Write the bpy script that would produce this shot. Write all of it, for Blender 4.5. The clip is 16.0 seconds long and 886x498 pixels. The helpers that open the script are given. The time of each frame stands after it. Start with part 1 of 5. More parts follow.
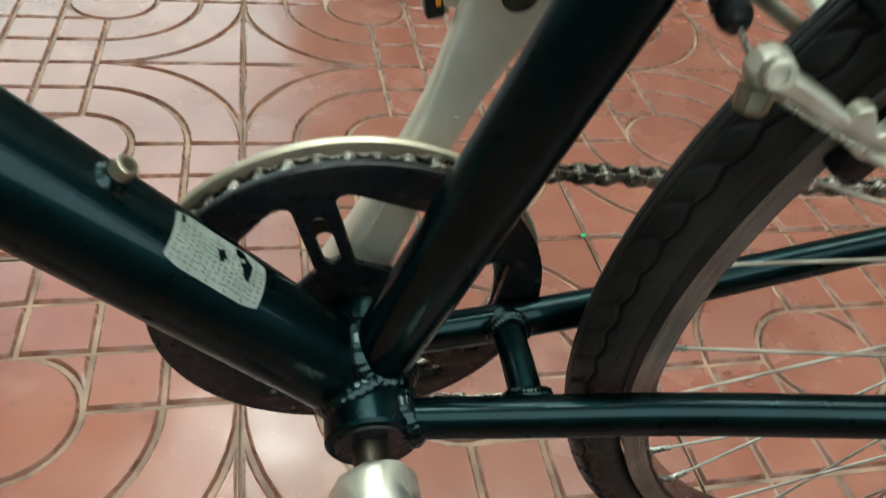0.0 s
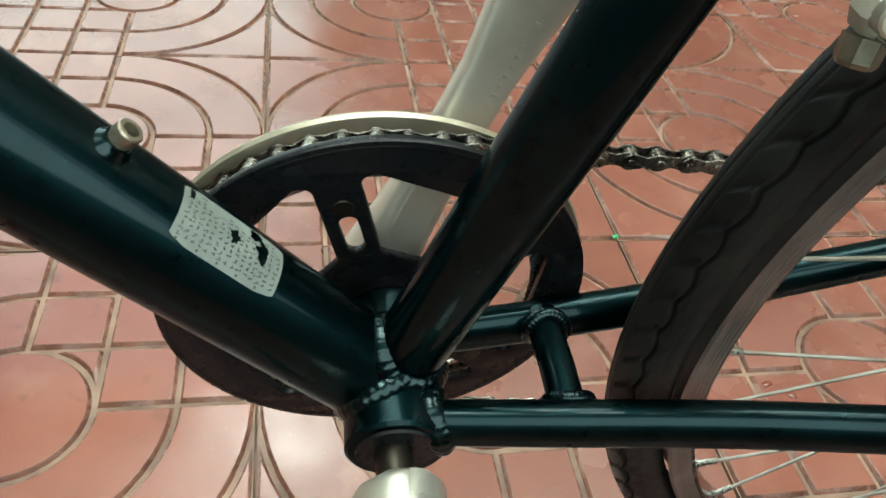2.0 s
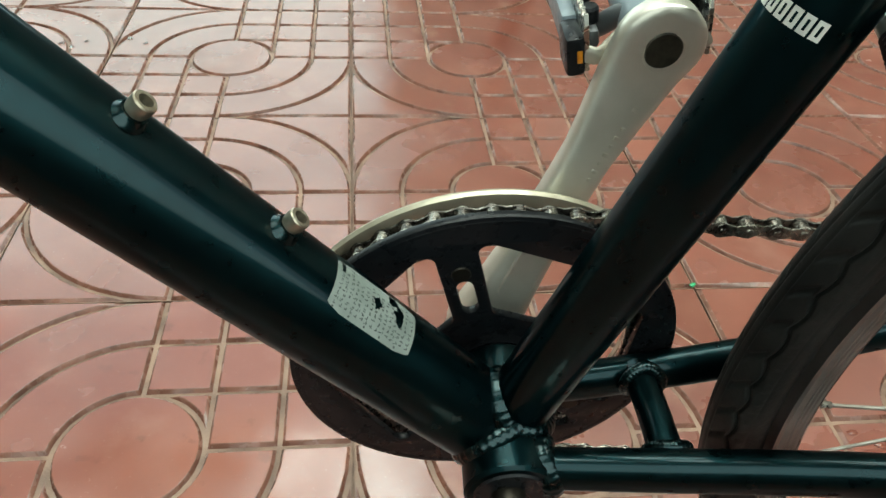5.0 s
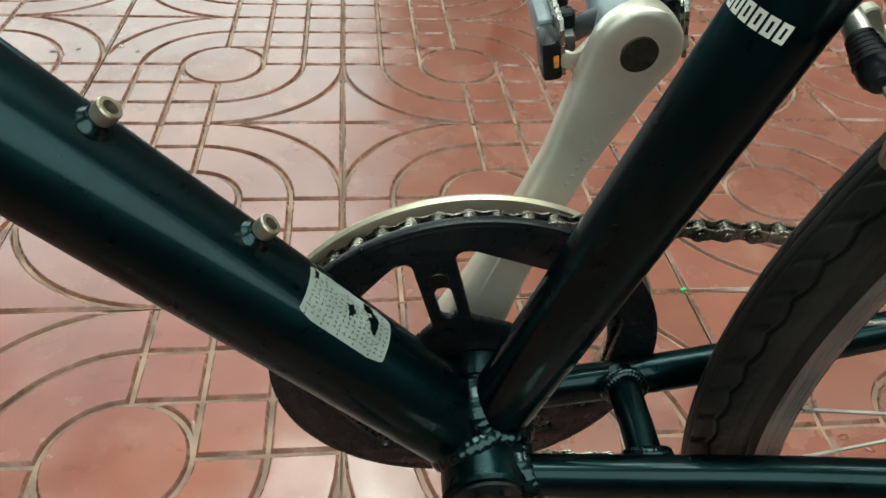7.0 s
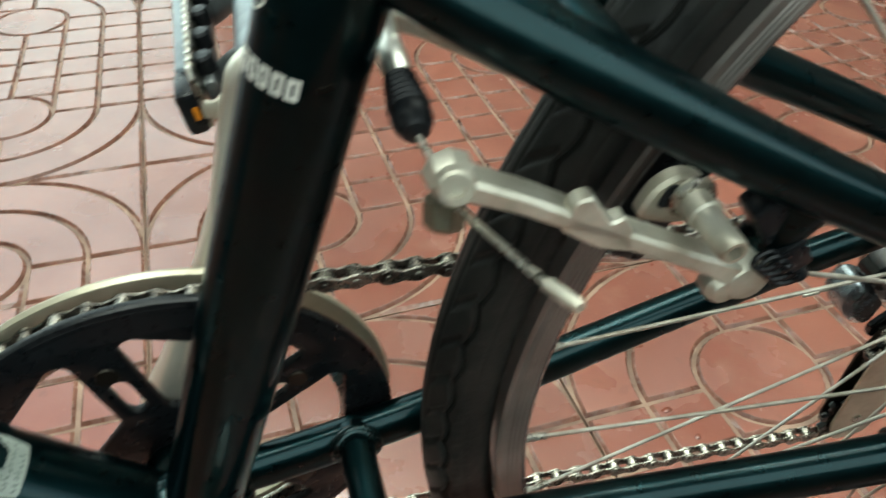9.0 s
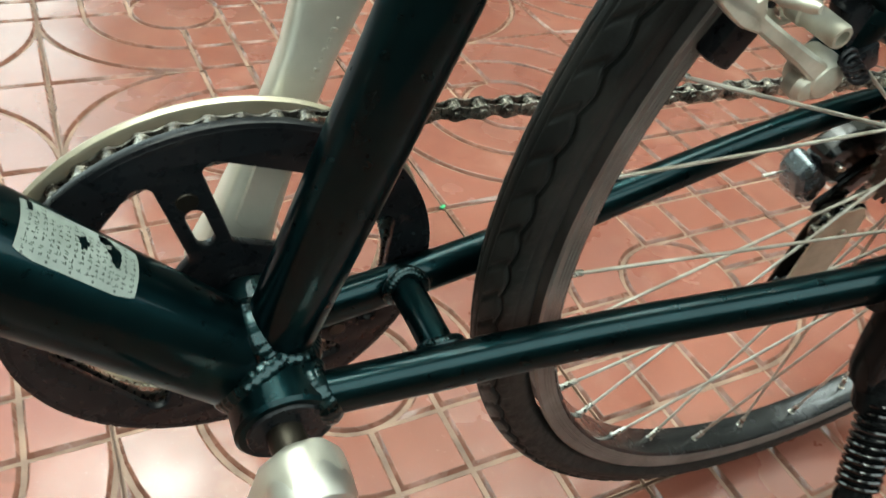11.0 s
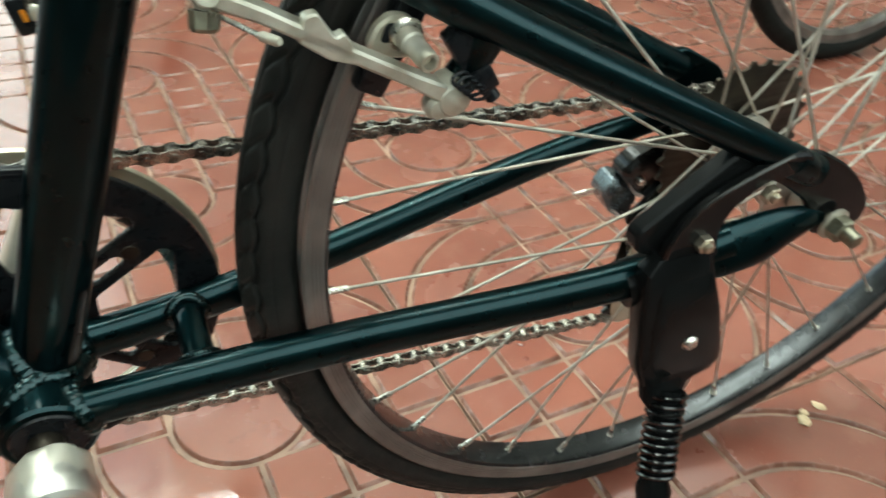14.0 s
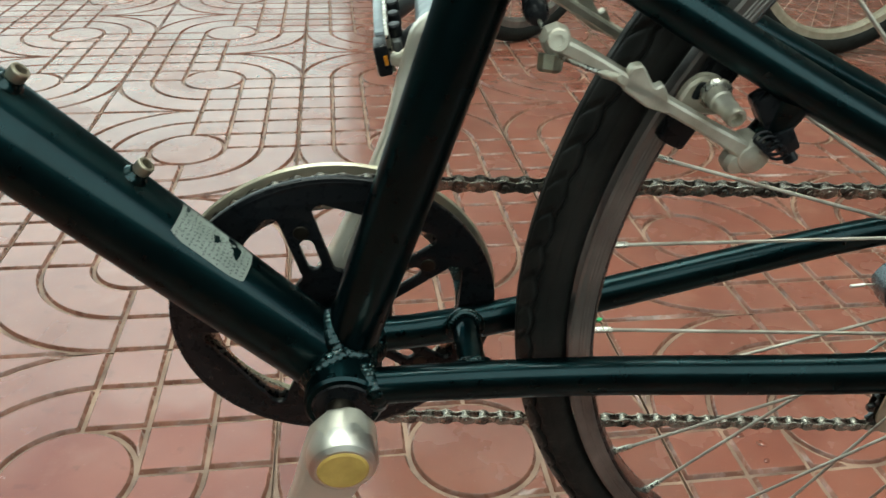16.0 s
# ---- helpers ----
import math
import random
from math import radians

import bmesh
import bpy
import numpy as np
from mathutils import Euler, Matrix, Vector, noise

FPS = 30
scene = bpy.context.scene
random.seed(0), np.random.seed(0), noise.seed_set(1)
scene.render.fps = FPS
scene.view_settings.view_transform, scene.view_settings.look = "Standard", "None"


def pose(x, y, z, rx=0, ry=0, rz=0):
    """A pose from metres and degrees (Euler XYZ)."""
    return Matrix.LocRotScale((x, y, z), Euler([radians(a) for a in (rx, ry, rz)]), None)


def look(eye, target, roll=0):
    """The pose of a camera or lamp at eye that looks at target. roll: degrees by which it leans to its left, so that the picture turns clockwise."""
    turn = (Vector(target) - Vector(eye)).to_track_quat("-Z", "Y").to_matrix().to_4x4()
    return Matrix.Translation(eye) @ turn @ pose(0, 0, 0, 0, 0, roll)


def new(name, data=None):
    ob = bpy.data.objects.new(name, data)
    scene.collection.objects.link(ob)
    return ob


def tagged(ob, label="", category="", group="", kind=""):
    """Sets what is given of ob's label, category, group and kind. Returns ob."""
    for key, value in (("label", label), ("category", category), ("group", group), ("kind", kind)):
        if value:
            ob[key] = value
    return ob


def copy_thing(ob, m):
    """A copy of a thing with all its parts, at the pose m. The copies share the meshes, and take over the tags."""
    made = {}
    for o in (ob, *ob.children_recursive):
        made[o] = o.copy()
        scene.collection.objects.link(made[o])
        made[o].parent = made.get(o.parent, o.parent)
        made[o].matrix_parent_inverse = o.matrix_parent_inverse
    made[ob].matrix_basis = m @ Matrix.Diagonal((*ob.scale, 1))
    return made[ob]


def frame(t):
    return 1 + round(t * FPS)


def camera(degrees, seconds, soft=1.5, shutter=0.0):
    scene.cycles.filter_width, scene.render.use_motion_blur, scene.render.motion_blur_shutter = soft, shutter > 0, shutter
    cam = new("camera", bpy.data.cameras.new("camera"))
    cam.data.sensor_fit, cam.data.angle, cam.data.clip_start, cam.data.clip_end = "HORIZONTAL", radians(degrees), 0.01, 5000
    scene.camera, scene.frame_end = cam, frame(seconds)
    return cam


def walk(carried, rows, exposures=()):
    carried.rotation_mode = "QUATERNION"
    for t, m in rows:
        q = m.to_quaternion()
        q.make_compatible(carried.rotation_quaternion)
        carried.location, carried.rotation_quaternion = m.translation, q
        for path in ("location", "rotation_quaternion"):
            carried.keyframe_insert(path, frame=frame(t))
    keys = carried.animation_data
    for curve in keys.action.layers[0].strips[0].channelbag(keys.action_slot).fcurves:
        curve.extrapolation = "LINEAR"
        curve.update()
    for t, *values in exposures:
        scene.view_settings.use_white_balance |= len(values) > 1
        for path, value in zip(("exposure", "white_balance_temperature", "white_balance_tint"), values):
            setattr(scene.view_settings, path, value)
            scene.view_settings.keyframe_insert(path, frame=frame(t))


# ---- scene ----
# the camera and its way
cam = camera(59.57, 16.0, shutter=0.5)
ROWS = [
    (0.0, 0.0361, -1.0422, 0.5846, 47.98, -6.67, -10.48),
    (0.5, 0.0486, -1.0208, 0.5405, 47.30, -5.49, -11.19),
    (1.0, 0.0454, -1.0140, 0.5402, 47.20, -4.47, -9.67),
    (1.5, 0.0406, -1.0124, 0.5568, 47.82, -5.33, -8.47),
    (2.0, 0.0371, -1.0243, 0.5587, 48.16, -6.33, -8.67),
    (2.5, 0.0199, -1.0327, 0.5749, 49.30, -5.74, -8.74),
    (3.0, 0.0210, -1.0313, 0.5908, 50.85, -4.00, -8.33),
    (3.5, 0.0151, -1.0327, 0.5837, 51.24, -4.03, -7.19),
    (4.0, 0.0082, -1.0395, 0.5860, 51.32, -3.97, -6.04),
    (4.2, 0.0075, -1.0437, 0.5902, 51.20, -3.57, -5.67),
    (6.5, 0.0196, -1.0425, 0.5859, 50.82, -2.87, -5.26),
    (7.0, 0.0200, -1.0428, 0.5881, 51.40, -2.88, -5.68),
    (7.5, 0.0220, -1.0418, 0.5856, 51.53, -2.88, -6.08),
    (8.0, 0.0322, -1.0349, 0.5877, 51.60, -2.65, -7.89),
    (8.5, 0.0664, -1.0265, 0.5829, 51.75, -2.36, -12.47),
    (8.8, 0.0976, -1.0227, 0.5858, 52.06, -1.73, -15.85),
    (9.0, 0.1157, -1.0204, 0.5905, 51.68, -0.55, -17.63),
    (9.2, 0.1274, -1.0168, 0.5946, 51.87, -0.12, -18.83),
    (11.3, 0.0154, -1.0448, 0.5517, 50.15, -8.12, -27.70),
    (11.5, 0.0320, -1.0491, 0.5503, 51.10, -7.99, -31.97),
    (11.7, 0.0448, -1.0527, 0.5448, 51.56, -9.43, -34.93),
    (12.0, 0.0337, -1.0646, 0.5527, 51.60, -11.39, -36.60),
    (12.5, 0.0546, -1.0926, 0.5789, 51.67, -9.23, -37.20),
    (13.0, 0.0852, -1.1024, 0.5874, 52.83, -6.29, -38.21),
    (13.5, 0.1056, -1.1164, 0.5872, 53.75, -3.57, -33.83),
    (14.0, 0.1154, -1.1305, 0.5782, 53.73, -3.10, -26.74),
    (14.5, 0.1106, -1.1516, 0.5785, 56.90, -1.84, -16.65),
    (15.0, 0.0738, -1.1680, 0.5843, 60.48, -1.60, -8.68),
    (15.5, 0.0660, -1.1667, 0.5706, 59.98, -2.10, -7.17),
    (16.0, 0.0797, -1.1670, 0.5757, 59.47, -1.30, -7.53),
]
EXPOSURES = [(0.0, 0.20), (1.0, 0.37), (2.0, 0.35), (4.2, 0.19), (8.0, 0.17), (9.0, 0.26), (11.5, 0.72), (12.5, 0.58), (13.5, 0.6), (14.0, 0.56), (14.5, 0.62), (15.2, 0.14), (16.0, 0.02)]
walk(cam, [(t, pose(x, y, z, rx, ry, rz)) for t, x, y, z, rx, ry, rz in ROWS], EXPOSURES)

# ---- light ----
FLOOR_Z = 0.0102                      # top of the paving
TILE = 0.39296                       # one paving tile
ORIGIN = (0.0009, -0.0187)           # a corner where four tiles meet
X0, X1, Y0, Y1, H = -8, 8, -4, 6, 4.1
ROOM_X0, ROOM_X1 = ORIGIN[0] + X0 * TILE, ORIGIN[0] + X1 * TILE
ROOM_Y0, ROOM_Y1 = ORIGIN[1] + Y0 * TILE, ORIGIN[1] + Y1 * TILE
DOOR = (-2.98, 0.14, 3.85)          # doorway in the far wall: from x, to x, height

world = bpy.data.worlds.new("sky")
scene.world = world
world.use_nodes = True
wn = world.node_tree.nodes
sky = wn.new("ShaderNodeTexSky")
sky.sky_type, sky.sun_disc = 'NISHITA', False
sky.sun_elevation, sky.sun_rotation = radians(35), radians(200)
world.node_tree.links.new(sky.outputs[0], wn["Background"].inputs[0])
wn["Background"].inputs[1].default_value = 0.12


def area_lamp(name, m, sx, sy, watts, color):
    data = bpy.data.lights.new(name, 'AREA')
    data.shape, data.size, data.size_y, data.energy, data.color = 'RECTANGLE', sx, sy, watts, color
    ob = new(name, data)
    ob.matrix_world = m
    return ob


LAMPS = [(0.0, 2.02, 4.01)] + [(x, y, 4.01) for y in (-0.60, 0.50) for x in (-0.60, 0.90, 2.40)]   # first: ceiling lamp mirrored in the floor; other six unseen, added to light the bicycle
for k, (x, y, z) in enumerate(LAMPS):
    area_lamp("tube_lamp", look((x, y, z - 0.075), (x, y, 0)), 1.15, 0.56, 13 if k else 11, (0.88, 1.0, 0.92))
area_lamp("ceiling_fill", look((0.1, 0.05, 3.45), (0.1, 0.05, 4.1)), 4.2, 2.2, 150, (0.90, 1.0, 0.92))   # unseen fill light, added to brighten the ceiling from below
SILL = 0.45                          # daylight is cut off below this height by an added, unseen parapet
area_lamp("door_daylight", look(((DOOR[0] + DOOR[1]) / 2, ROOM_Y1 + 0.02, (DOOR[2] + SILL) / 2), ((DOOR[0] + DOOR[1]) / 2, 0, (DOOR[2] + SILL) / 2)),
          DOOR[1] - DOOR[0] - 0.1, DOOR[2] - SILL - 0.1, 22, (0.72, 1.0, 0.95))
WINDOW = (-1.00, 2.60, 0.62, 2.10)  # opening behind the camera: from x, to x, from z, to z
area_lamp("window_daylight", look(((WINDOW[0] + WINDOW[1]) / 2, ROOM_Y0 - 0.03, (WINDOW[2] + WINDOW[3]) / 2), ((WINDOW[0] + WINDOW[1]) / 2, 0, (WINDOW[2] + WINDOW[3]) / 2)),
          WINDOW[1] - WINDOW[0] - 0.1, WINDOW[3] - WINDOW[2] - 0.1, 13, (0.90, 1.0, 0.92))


# ---- materials ----
def material(name, color, rough=0.5, metal=0.0, other=None, scale=20.0, detail=6.0, contrast=(0.35, 0.65), coat=0.0, bump=0.0,
             bump_scale=300.0, rough_range=0.08, random_tint=0.0, spec=0.5, coords="Object", stretch=None, coat_rough=0.05, edge=None, ior=1.5):
    m = bpy.data.materials.new(name)
    m.use_nodes = True
    nt = m.node_tree
    n, l = nt.nodes, nt.links
    b = n["Principled BSDF"]
    b.inputs["Metallic"].default_value = metal
    b.inputs["Specular IOR Level"].default_value = spec
    b.inputs["Coat Weight"].default_value = coat
    b.inputs["IOR"].default_value = ior
    if edge:
        b.inputs["Specular Tint"].default_value = (*edge, 1)
    b.inputs["Coat Roughness"].default_value = coat_rough
    tc = n.new("ShaderNodeTexCoord")
    vec = tc.outputs[coords]
    if stretch:
        mp = n.new("ShaderNodeMapping")
        mp.inputs["Scale"].default_value = stretch
        l.new(vec, mp.inputs[0])
        vec = mp.outputs[0]
    noise_a = n.new("ShaderNodeTexNoise")
    noise_a.inputs["Scale"].default_value, noise_a.inputs["Detail"].default_value = scale, detail
    l.new(vec, noise_a.inputs["Vector"])
    ramp = n.new("ShaderNodeMapRange")
    ramp.inputs[1].default_value, ramp.inputs[2].default_value = contrast
    l.new(noise_a.outputs["Fac"], ramp.inputs[0])
    mix = n.new("ShaderNodeMix")
    mix.data_type = 'RGBA'
    o = other or tuple(c * 0.75 for c in color)
    mix.inputs[6].default_value, mix.inputs[7].default_value = (*o, 1), (*color, 1)
    l.new(ramp.outputs[0], mix.inputs[0])
    out = mix.outputs[2]
    if random_tint:
        info = n.new("ShaderNodeObjectInfo")
        hsv = n.new("ShaderNodeHueSaturation")
        mr = n.new("ShaderNodeMapRange")
        mr.inputs[3].default_value, mr.inputs[4].default_value = 1 - random_tint, 1 + random_tint
        l.new(info.outputs["Random"], mr.inputs[0])
        l.new(mr.outputs[0], hsv.inputs["Value"])
        l.new(out, hsv.inputs["Color"])
        out = hsv.outputs[0]
    l.new(out, b.inputs["Base Color"])
    noise_b = n.new("ShaderNodeTexNoise")
    noise_b.inputs["Scale"].default_value, noise_b.inputs["Detail"].default_value = scale * 3.1, 4
    l.new(vec, noise_b.inputs["Vector"])
    rr = n.new("ShaderNodeMapRange")
    rr.inputs[1].default_value, rr.inputs[2].default_value = 0.3, 0.7
    rr.inputs[3].default_value, rr.inputs[4].default_value = max(0.02, rough - rough_range), rough + rough_range
    l.new(noise_b.outputs["Fac"], rr.inputs[0])
    l.new(rr.outputs[0], b.inputs["Roughness"])
    if bump:
        noise_c = n.new("ShaderNodeTexNoise")
        noise_c.inputs["Scale"].default_value, noise_c.inputs["Detail"].default_value = bump_scale, 5
        l.new(vec, noise_c.inputs["Vector"])
        bp = n.new("ShaderNodeBump")
        bp.inputs["Strength"].default_value, bp.inputs["Distance"].default_value = 1.0, bump
        l.new(noise_c.outputs["Fac"], bp.inputs["Height"])
        l.new(bp.outputs[0], b.inputs["Normal"])
    return m


def tile_material():
    """Worn red glaze: broad stains, fine speckle, cloudy gloss, running on from tile to tile."""
    m = material("glazed_red_tile", (0.280, 0.0985, 0.067), 0.15, other=(0.200, 0.057, 0.038), scale=5.0, contrast=(0.34, 0.68), bump=0.0006,
                 bump_scale=13, rough_range=0.07, random_tint=0.13, spec=0.5, ior=1.80)
    nt = m.node_tree
    n, l = nt.nodes, nt.links
    b = n["Principled BSDF"]
    pos = n.new("ShaderNodeNewGeometry").outputs["Position"]
    out = b.inputs["Base Color"].links[0].from_socket
    for scale, lo, hi, color, fac in ((2.3, 0.50, 0.66, (0.16, 0.052, 0.035), 0.42), (260.0, 0.66, 0.74, (0.42, 0.24, 0.18), 0.20),
                                      (38.0, 0.66, 0.72, (0.16, 0.055, 0.036), 0.40), (11.0, 0.60, 0.72, (0.38, 0.19, 0.14), 0.34)):
        noise = n.new("ShaderNodeTexNoise")
        noise.inputs["Scale"].default_value, noise.inputs["Detail"].default_value = scale, 5
        l.new(pos, noise.inputs["Vector"])
        mr = n.new("ShaderNodeMapRange")
        mr.inputs[1].default_value, mr.inputs[2].default_value, mr.inputs[4].default_value = lo, hi, fac
        l.new(noise.outputs["Fac"], mr.inputs[0])
        mix = n.new("ShaderNodeMix")
        mix.data_type = 'RGBA'
        mix.inputs[7].default_value = (*color, 1)
        l.new(mr.outputs[0], mix.inputs[0])
        l.new(out, mix.inputs[6])
        out = mix.outputs[2]
    l.new(out, b.inputs["Base Color"])
    # cloudy gloss: worn and wiped patches
    patch = n.new("ShaderNodeTexNoise")
    patch.inputs["Scale"].default_value, patch.inputs["Detail"].default_value = 4.5, 7
    l.new(pos, patch.inputs["Vector"])
    mr = n.new("ShaderNodeMapRange")
    mr.inputs[1].default_value, mr.inputs[2].default_value, mr.inputs[3].default_value, mr.inputs[4].default_value = 0.35, 0.66, -0.09, 0.20
    l.new(patch.outputs["Fac"], mr.inputs[0])
    add = n.new("ShaderNodeMath")
    l.new(b.inputs["Roughness"].links[0].from_socket, add.inputs[0])
    l.new(mr.outputs[0], add.inputs[1])
    l.new(add.outputs[0], b.inputs["Roughness"])
    return m


M_TILE = tile_material()
M_GROUT = material("dusty_groove", (0.33, 0.205, 0.145), 0.55, other=(0.115, 0.064, 0.044), scale=14, contrast=(0.36, 0.60), bump=0.0006, bump_scale=400)
# groove sides: tile-coloured dirt, darkened to hold the groove's shade as well
M_GROOVE = material("stained_shaded_groove_wall", (0.24, 0.104, 0.073), 0.26, other=(0.115, 0.049, 0.034), scale=30, contrast=(0.34, 0.62))
M_PAINT = material("dark_green_paint", (0.0050, 0.0215, 0.0250), 0.31, metal=0.95, other=(0.0041, 0.0178, 0.0208), scale=40, coat=0.28, rough_range=0.05, coat_rough=0.025, spec=0.2, edge=(0.30, 0.45, 0.48), bump=0.00002, bump_scale=60)
M_WELD = material("painted_weld", (0.0068, 0.0250, 0.0275), 0.30, metal=0.95, other=(0.0055, 0.0205, 0.0225), scale=60, coat=0.50, coat_rough=0.04, spec=0.2, edge=(0.30, 0.45, 0.48))
M_STEEL = material("bright_steel", (0.62, 0.60, 0.55), 0.28, 1.0, other=(0.45, 0.42, 0.36), scale=120)
M_ALU = material("satin_aluminium", (0.66, 0.635, 0.555), 0.38, 0.72, other=(0.57, 0.545, 0.465), scale=35, bump=0.00008, bump_scale=900)
M_CAST = material("weathered_cast_alloy", (0.56, 0.535, 0.455), 0.42, 0.60, other=(0.36, 0.33, 0.26), scale=70, bump=0.0002, bump_scale=300)
M_POLISH = material("polished_alloy", (0.72, 0.71, 0.66), 0.40, 1.0, other=(0.66, 0.64, 0.58), scale=40)
M_GUARD = material("pale_guard_ring", (0.50, 0.46, 0.36), 0.38, 0.6, other=(0.40, 0.36, 0.27), scale=60)
M_BLACK = material("black_plastic", (0.0050, 0.0060, 0.0073), 0.31, other=(0.0078, 0.0088, 0.0102), scale=60, rough_range=0.1, spec=0.20)
M_SATIN = material("black_painted_metal", (0.0045, 0.0050, 0.0052), 0.17, other=(0.0070, 0.0075, 0.0077), scale=45, spec=0.08)
M_NUT = material("tarnished_nut", (0.26, 0.25, 0.19), 0.4, 0.9, other=(0.13, 0.12, 0.085), scale=130)
M_HOLE = material("dark_oily_axle", (0.045, 0.040, 0.028), 0.5, 0.6, other=(0.02, 0.018, 0.013), scale=220)
M_PLAST = material("pale_blue_grey_plastic", (0.23, 0.28, 0.31), 0.38, other=(0.15, 0.185, 0.205), scale=70, contrast=(0.3, 0.7))
M_COIL = material("glossy_black_coil", (0.003, 0.0036, 0.0038), 0.14, scale=45, spec=0.6)
M_RUBBER = material("dusty_tyre_rubber", (0.0085, 0.0093, 0.0090), 0.45, other=(0.0155, 0.0160, 0.0148), scale=55, contrast=(0.42, 0.7), bump=0.0002, bump_scale=700, spec=0.13)
M_OLDTYRE = material("dark_tyre_rubber", (0.0070, 0.0078, 0.0070), 0.65, other=(0.012, 0.013, 0.0118), scale=55, contrast=(0.42, 0.7), spec=0.12)
M_DUSTY = material("dusty_knobby_rubber", (0.032, 0.032, 0.028), 0.75, other=(0.018, 0.018, 0.016), scale=40, spec=0.1)
M_RIM = material("dirty_alloy_rim", (0.23, 0.210, 0.195), 0.38, 0.65, other=(0.125, 0.111, 0.102), scale=24, bump=0.0001, bump_scale=500)
M_BED = material("dark_rim_bed", (0.060, 0.063, 0.067), 0.24, 0.8, other=(0.032, 0.034, 0.036), scale=24)
M_CHAIN = material("oily_chain_steel", (0.41, 0.385, 0.335), 0.28, 0.95, other=(0.12, 0.105, 0.09), scale=140, contrast=(0.4, 0.6))
M_COG = material("oily_cog_steel", (0.055, 0.047, 0.036), 0.40, 0.85, other=(0.03, 0.025, 0.02), scale=60)
M_SPOKE = material("dull_steel_spoke", (0.56, 0.53, 0.47), 0.50, 0.85, other=(0.34, 0.30, 0.25), scale=60)
M_BOLT = material("dull_bolt_steel", (0.56, 0.50, 0.39), 0.36, 0.9, other=(0.33, 0.27, 0.20), scale=110)
M_HUB = material("cloudy_alloy_hub", (0.60, 0.56, 0.50), 0.42, 0.8, other=(0.42, 0.38, 0.32), scale=50)
M_CAP = material("yellowed_plastic_cap", (0.55, 0.375, 0.10), 0.42, other=(0.43, 0.285, 0.07), scale=90, bump=0.0002, bump_scale=300)
M_PAPER = material("worn_silver_sticker", (0.215, 0.245, 0.222), 0.42, other=(0.145, 0.170, 0.153), scale=90, contrast=(0.3, 0.7))
M_INK = material("sticker_ink", (0.055, 0.065, 0.06), 0.6, scale=50)
M_DECAL = material("pale_decal", (0.62, 0.63, 0.58), 0.4, scale=80)
M_ORANGE = material("amber_reflector", (0.75, 0.26, 0.02), 0.2, scale=200)
M_GREY = material("grey_blue_alloy", (0.21, 0.245, 0.265), 0.24, 0.8, other=(0.13, 0.152, 0.165), scale=60)
M_WALL = material("cream_wall_paint", (0.27, 0.27, 0.24), 0.7, other=(0.22, 0.22, 0.19), scale=1.6, bump=0.001, bump_scale=60, coords="Object")
# for the unseen south wall: made dark so the bicycle's tubes reflect little
M_DARKWALL = material("dark_grey_wall_paint", (0.05, 0.054, 0.05), 0.7, other=(0.035, 0.038, 0.035), scale=1.6)
M_CEIL = material("white_ceiling_paint", (0.80, 0.81, 0.78), 0.8, other=(0.70, 0.71, 0.68), scale=1.2)
M_GREEN = material("green_plastic_scrap", (0.02, 0.45, 0.16), 0.35, scale=200)
M_DRIP = material("glossy_red_drip", (0.22, 0.06, 0.035), 0.06, other=(0.17, 0.045, 0.03), scale=150, spec=0.8)
M_PEDAL = material("grey_pedal_plastic", (0.07, 0.078, 0.08), 0.4, other=(0.045, 0.05, 0.052), scale=60)
M_WATER = material("clear_water", (0.80, 0.80, 0.78), 0.03, scale=100, spec=0.6)
M_WATER.node_tree.nodes["Principled BSDF"].inputs["Transmission Weight"].default_value = 1.0
M_WATER.node_tree.nodes["Principled BSDF"].inputs["IOR"].default_value = 1.33
M_CRUMB = material("pale_crumb", (0.72, 0.56, 0.36), 0.8, other=(0.6, 0.44, 0.27), scale=200, bump=0.0004, bump_scale=500)


def glow(name, color, strength):
    m = bpy.data.materials.new(name)
    m.use_nodes = True
    b = m.node_tree.nodes["Principled BSDF"]
    b.inputs["Base Color"].default_value = (*color, 1)
    b.inputs["Emission Color"].default_value = (*color, 1)
    b.inputs["Emission Strength"].default_value = strength
    return m


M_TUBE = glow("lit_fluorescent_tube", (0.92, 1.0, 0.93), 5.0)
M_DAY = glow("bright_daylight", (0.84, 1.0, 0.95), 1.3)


# ---- mesh tools ----
def mesh_of(bm, mat, smooth=30):
    bmesh.ops.recalc_face_normals(bm, faces=bm.faces)
    me = bpy.data.meshes.new("mesh")
    if smooth:
        lim = radians(smooth)
        for f in bm.faces:
            f.smooth = True
        for e in bm.edges:
            e.smooth = not (len(e.link_faces) == 2 and e.calc_face_angle(0) > lim)
    bm.to_mesh(me)
    bm.free()
    for m in (mat if isinstance(mat, (list, tuple)) else [mat]):
        me.materials.append(m)
    return me


def part(name, bm, mat, parent, label="", smooth=30):
    """One mesh object under a thing or a part; bm is a bmesh or a finished mesh."""
    me = mesh_of(bm, mat, smooth) if isinstance(bm, bmesh.types.BMesh) else bm
    ob = new(name, me)
    ob.parent = parent
    if label:
        tagged(ob, label)
    return ob


def thing(name, label, category, m=None, group="", kind=""):
    ob = new(name)
    ob.empty_display_size = 0.05
    if m is not None:
        ob.matrix_world = m
    return tagged(ob, label, category, group, kind)


def frame_of(d):
    d = Vector(d).normalized()
    a = Vector((0, 1, 0)) if abs(d.y) < 0.9 else Vector((0, 0, 1))
    u = d.cross(a).normalized()
    return d, u, d.cross(u).normalized()


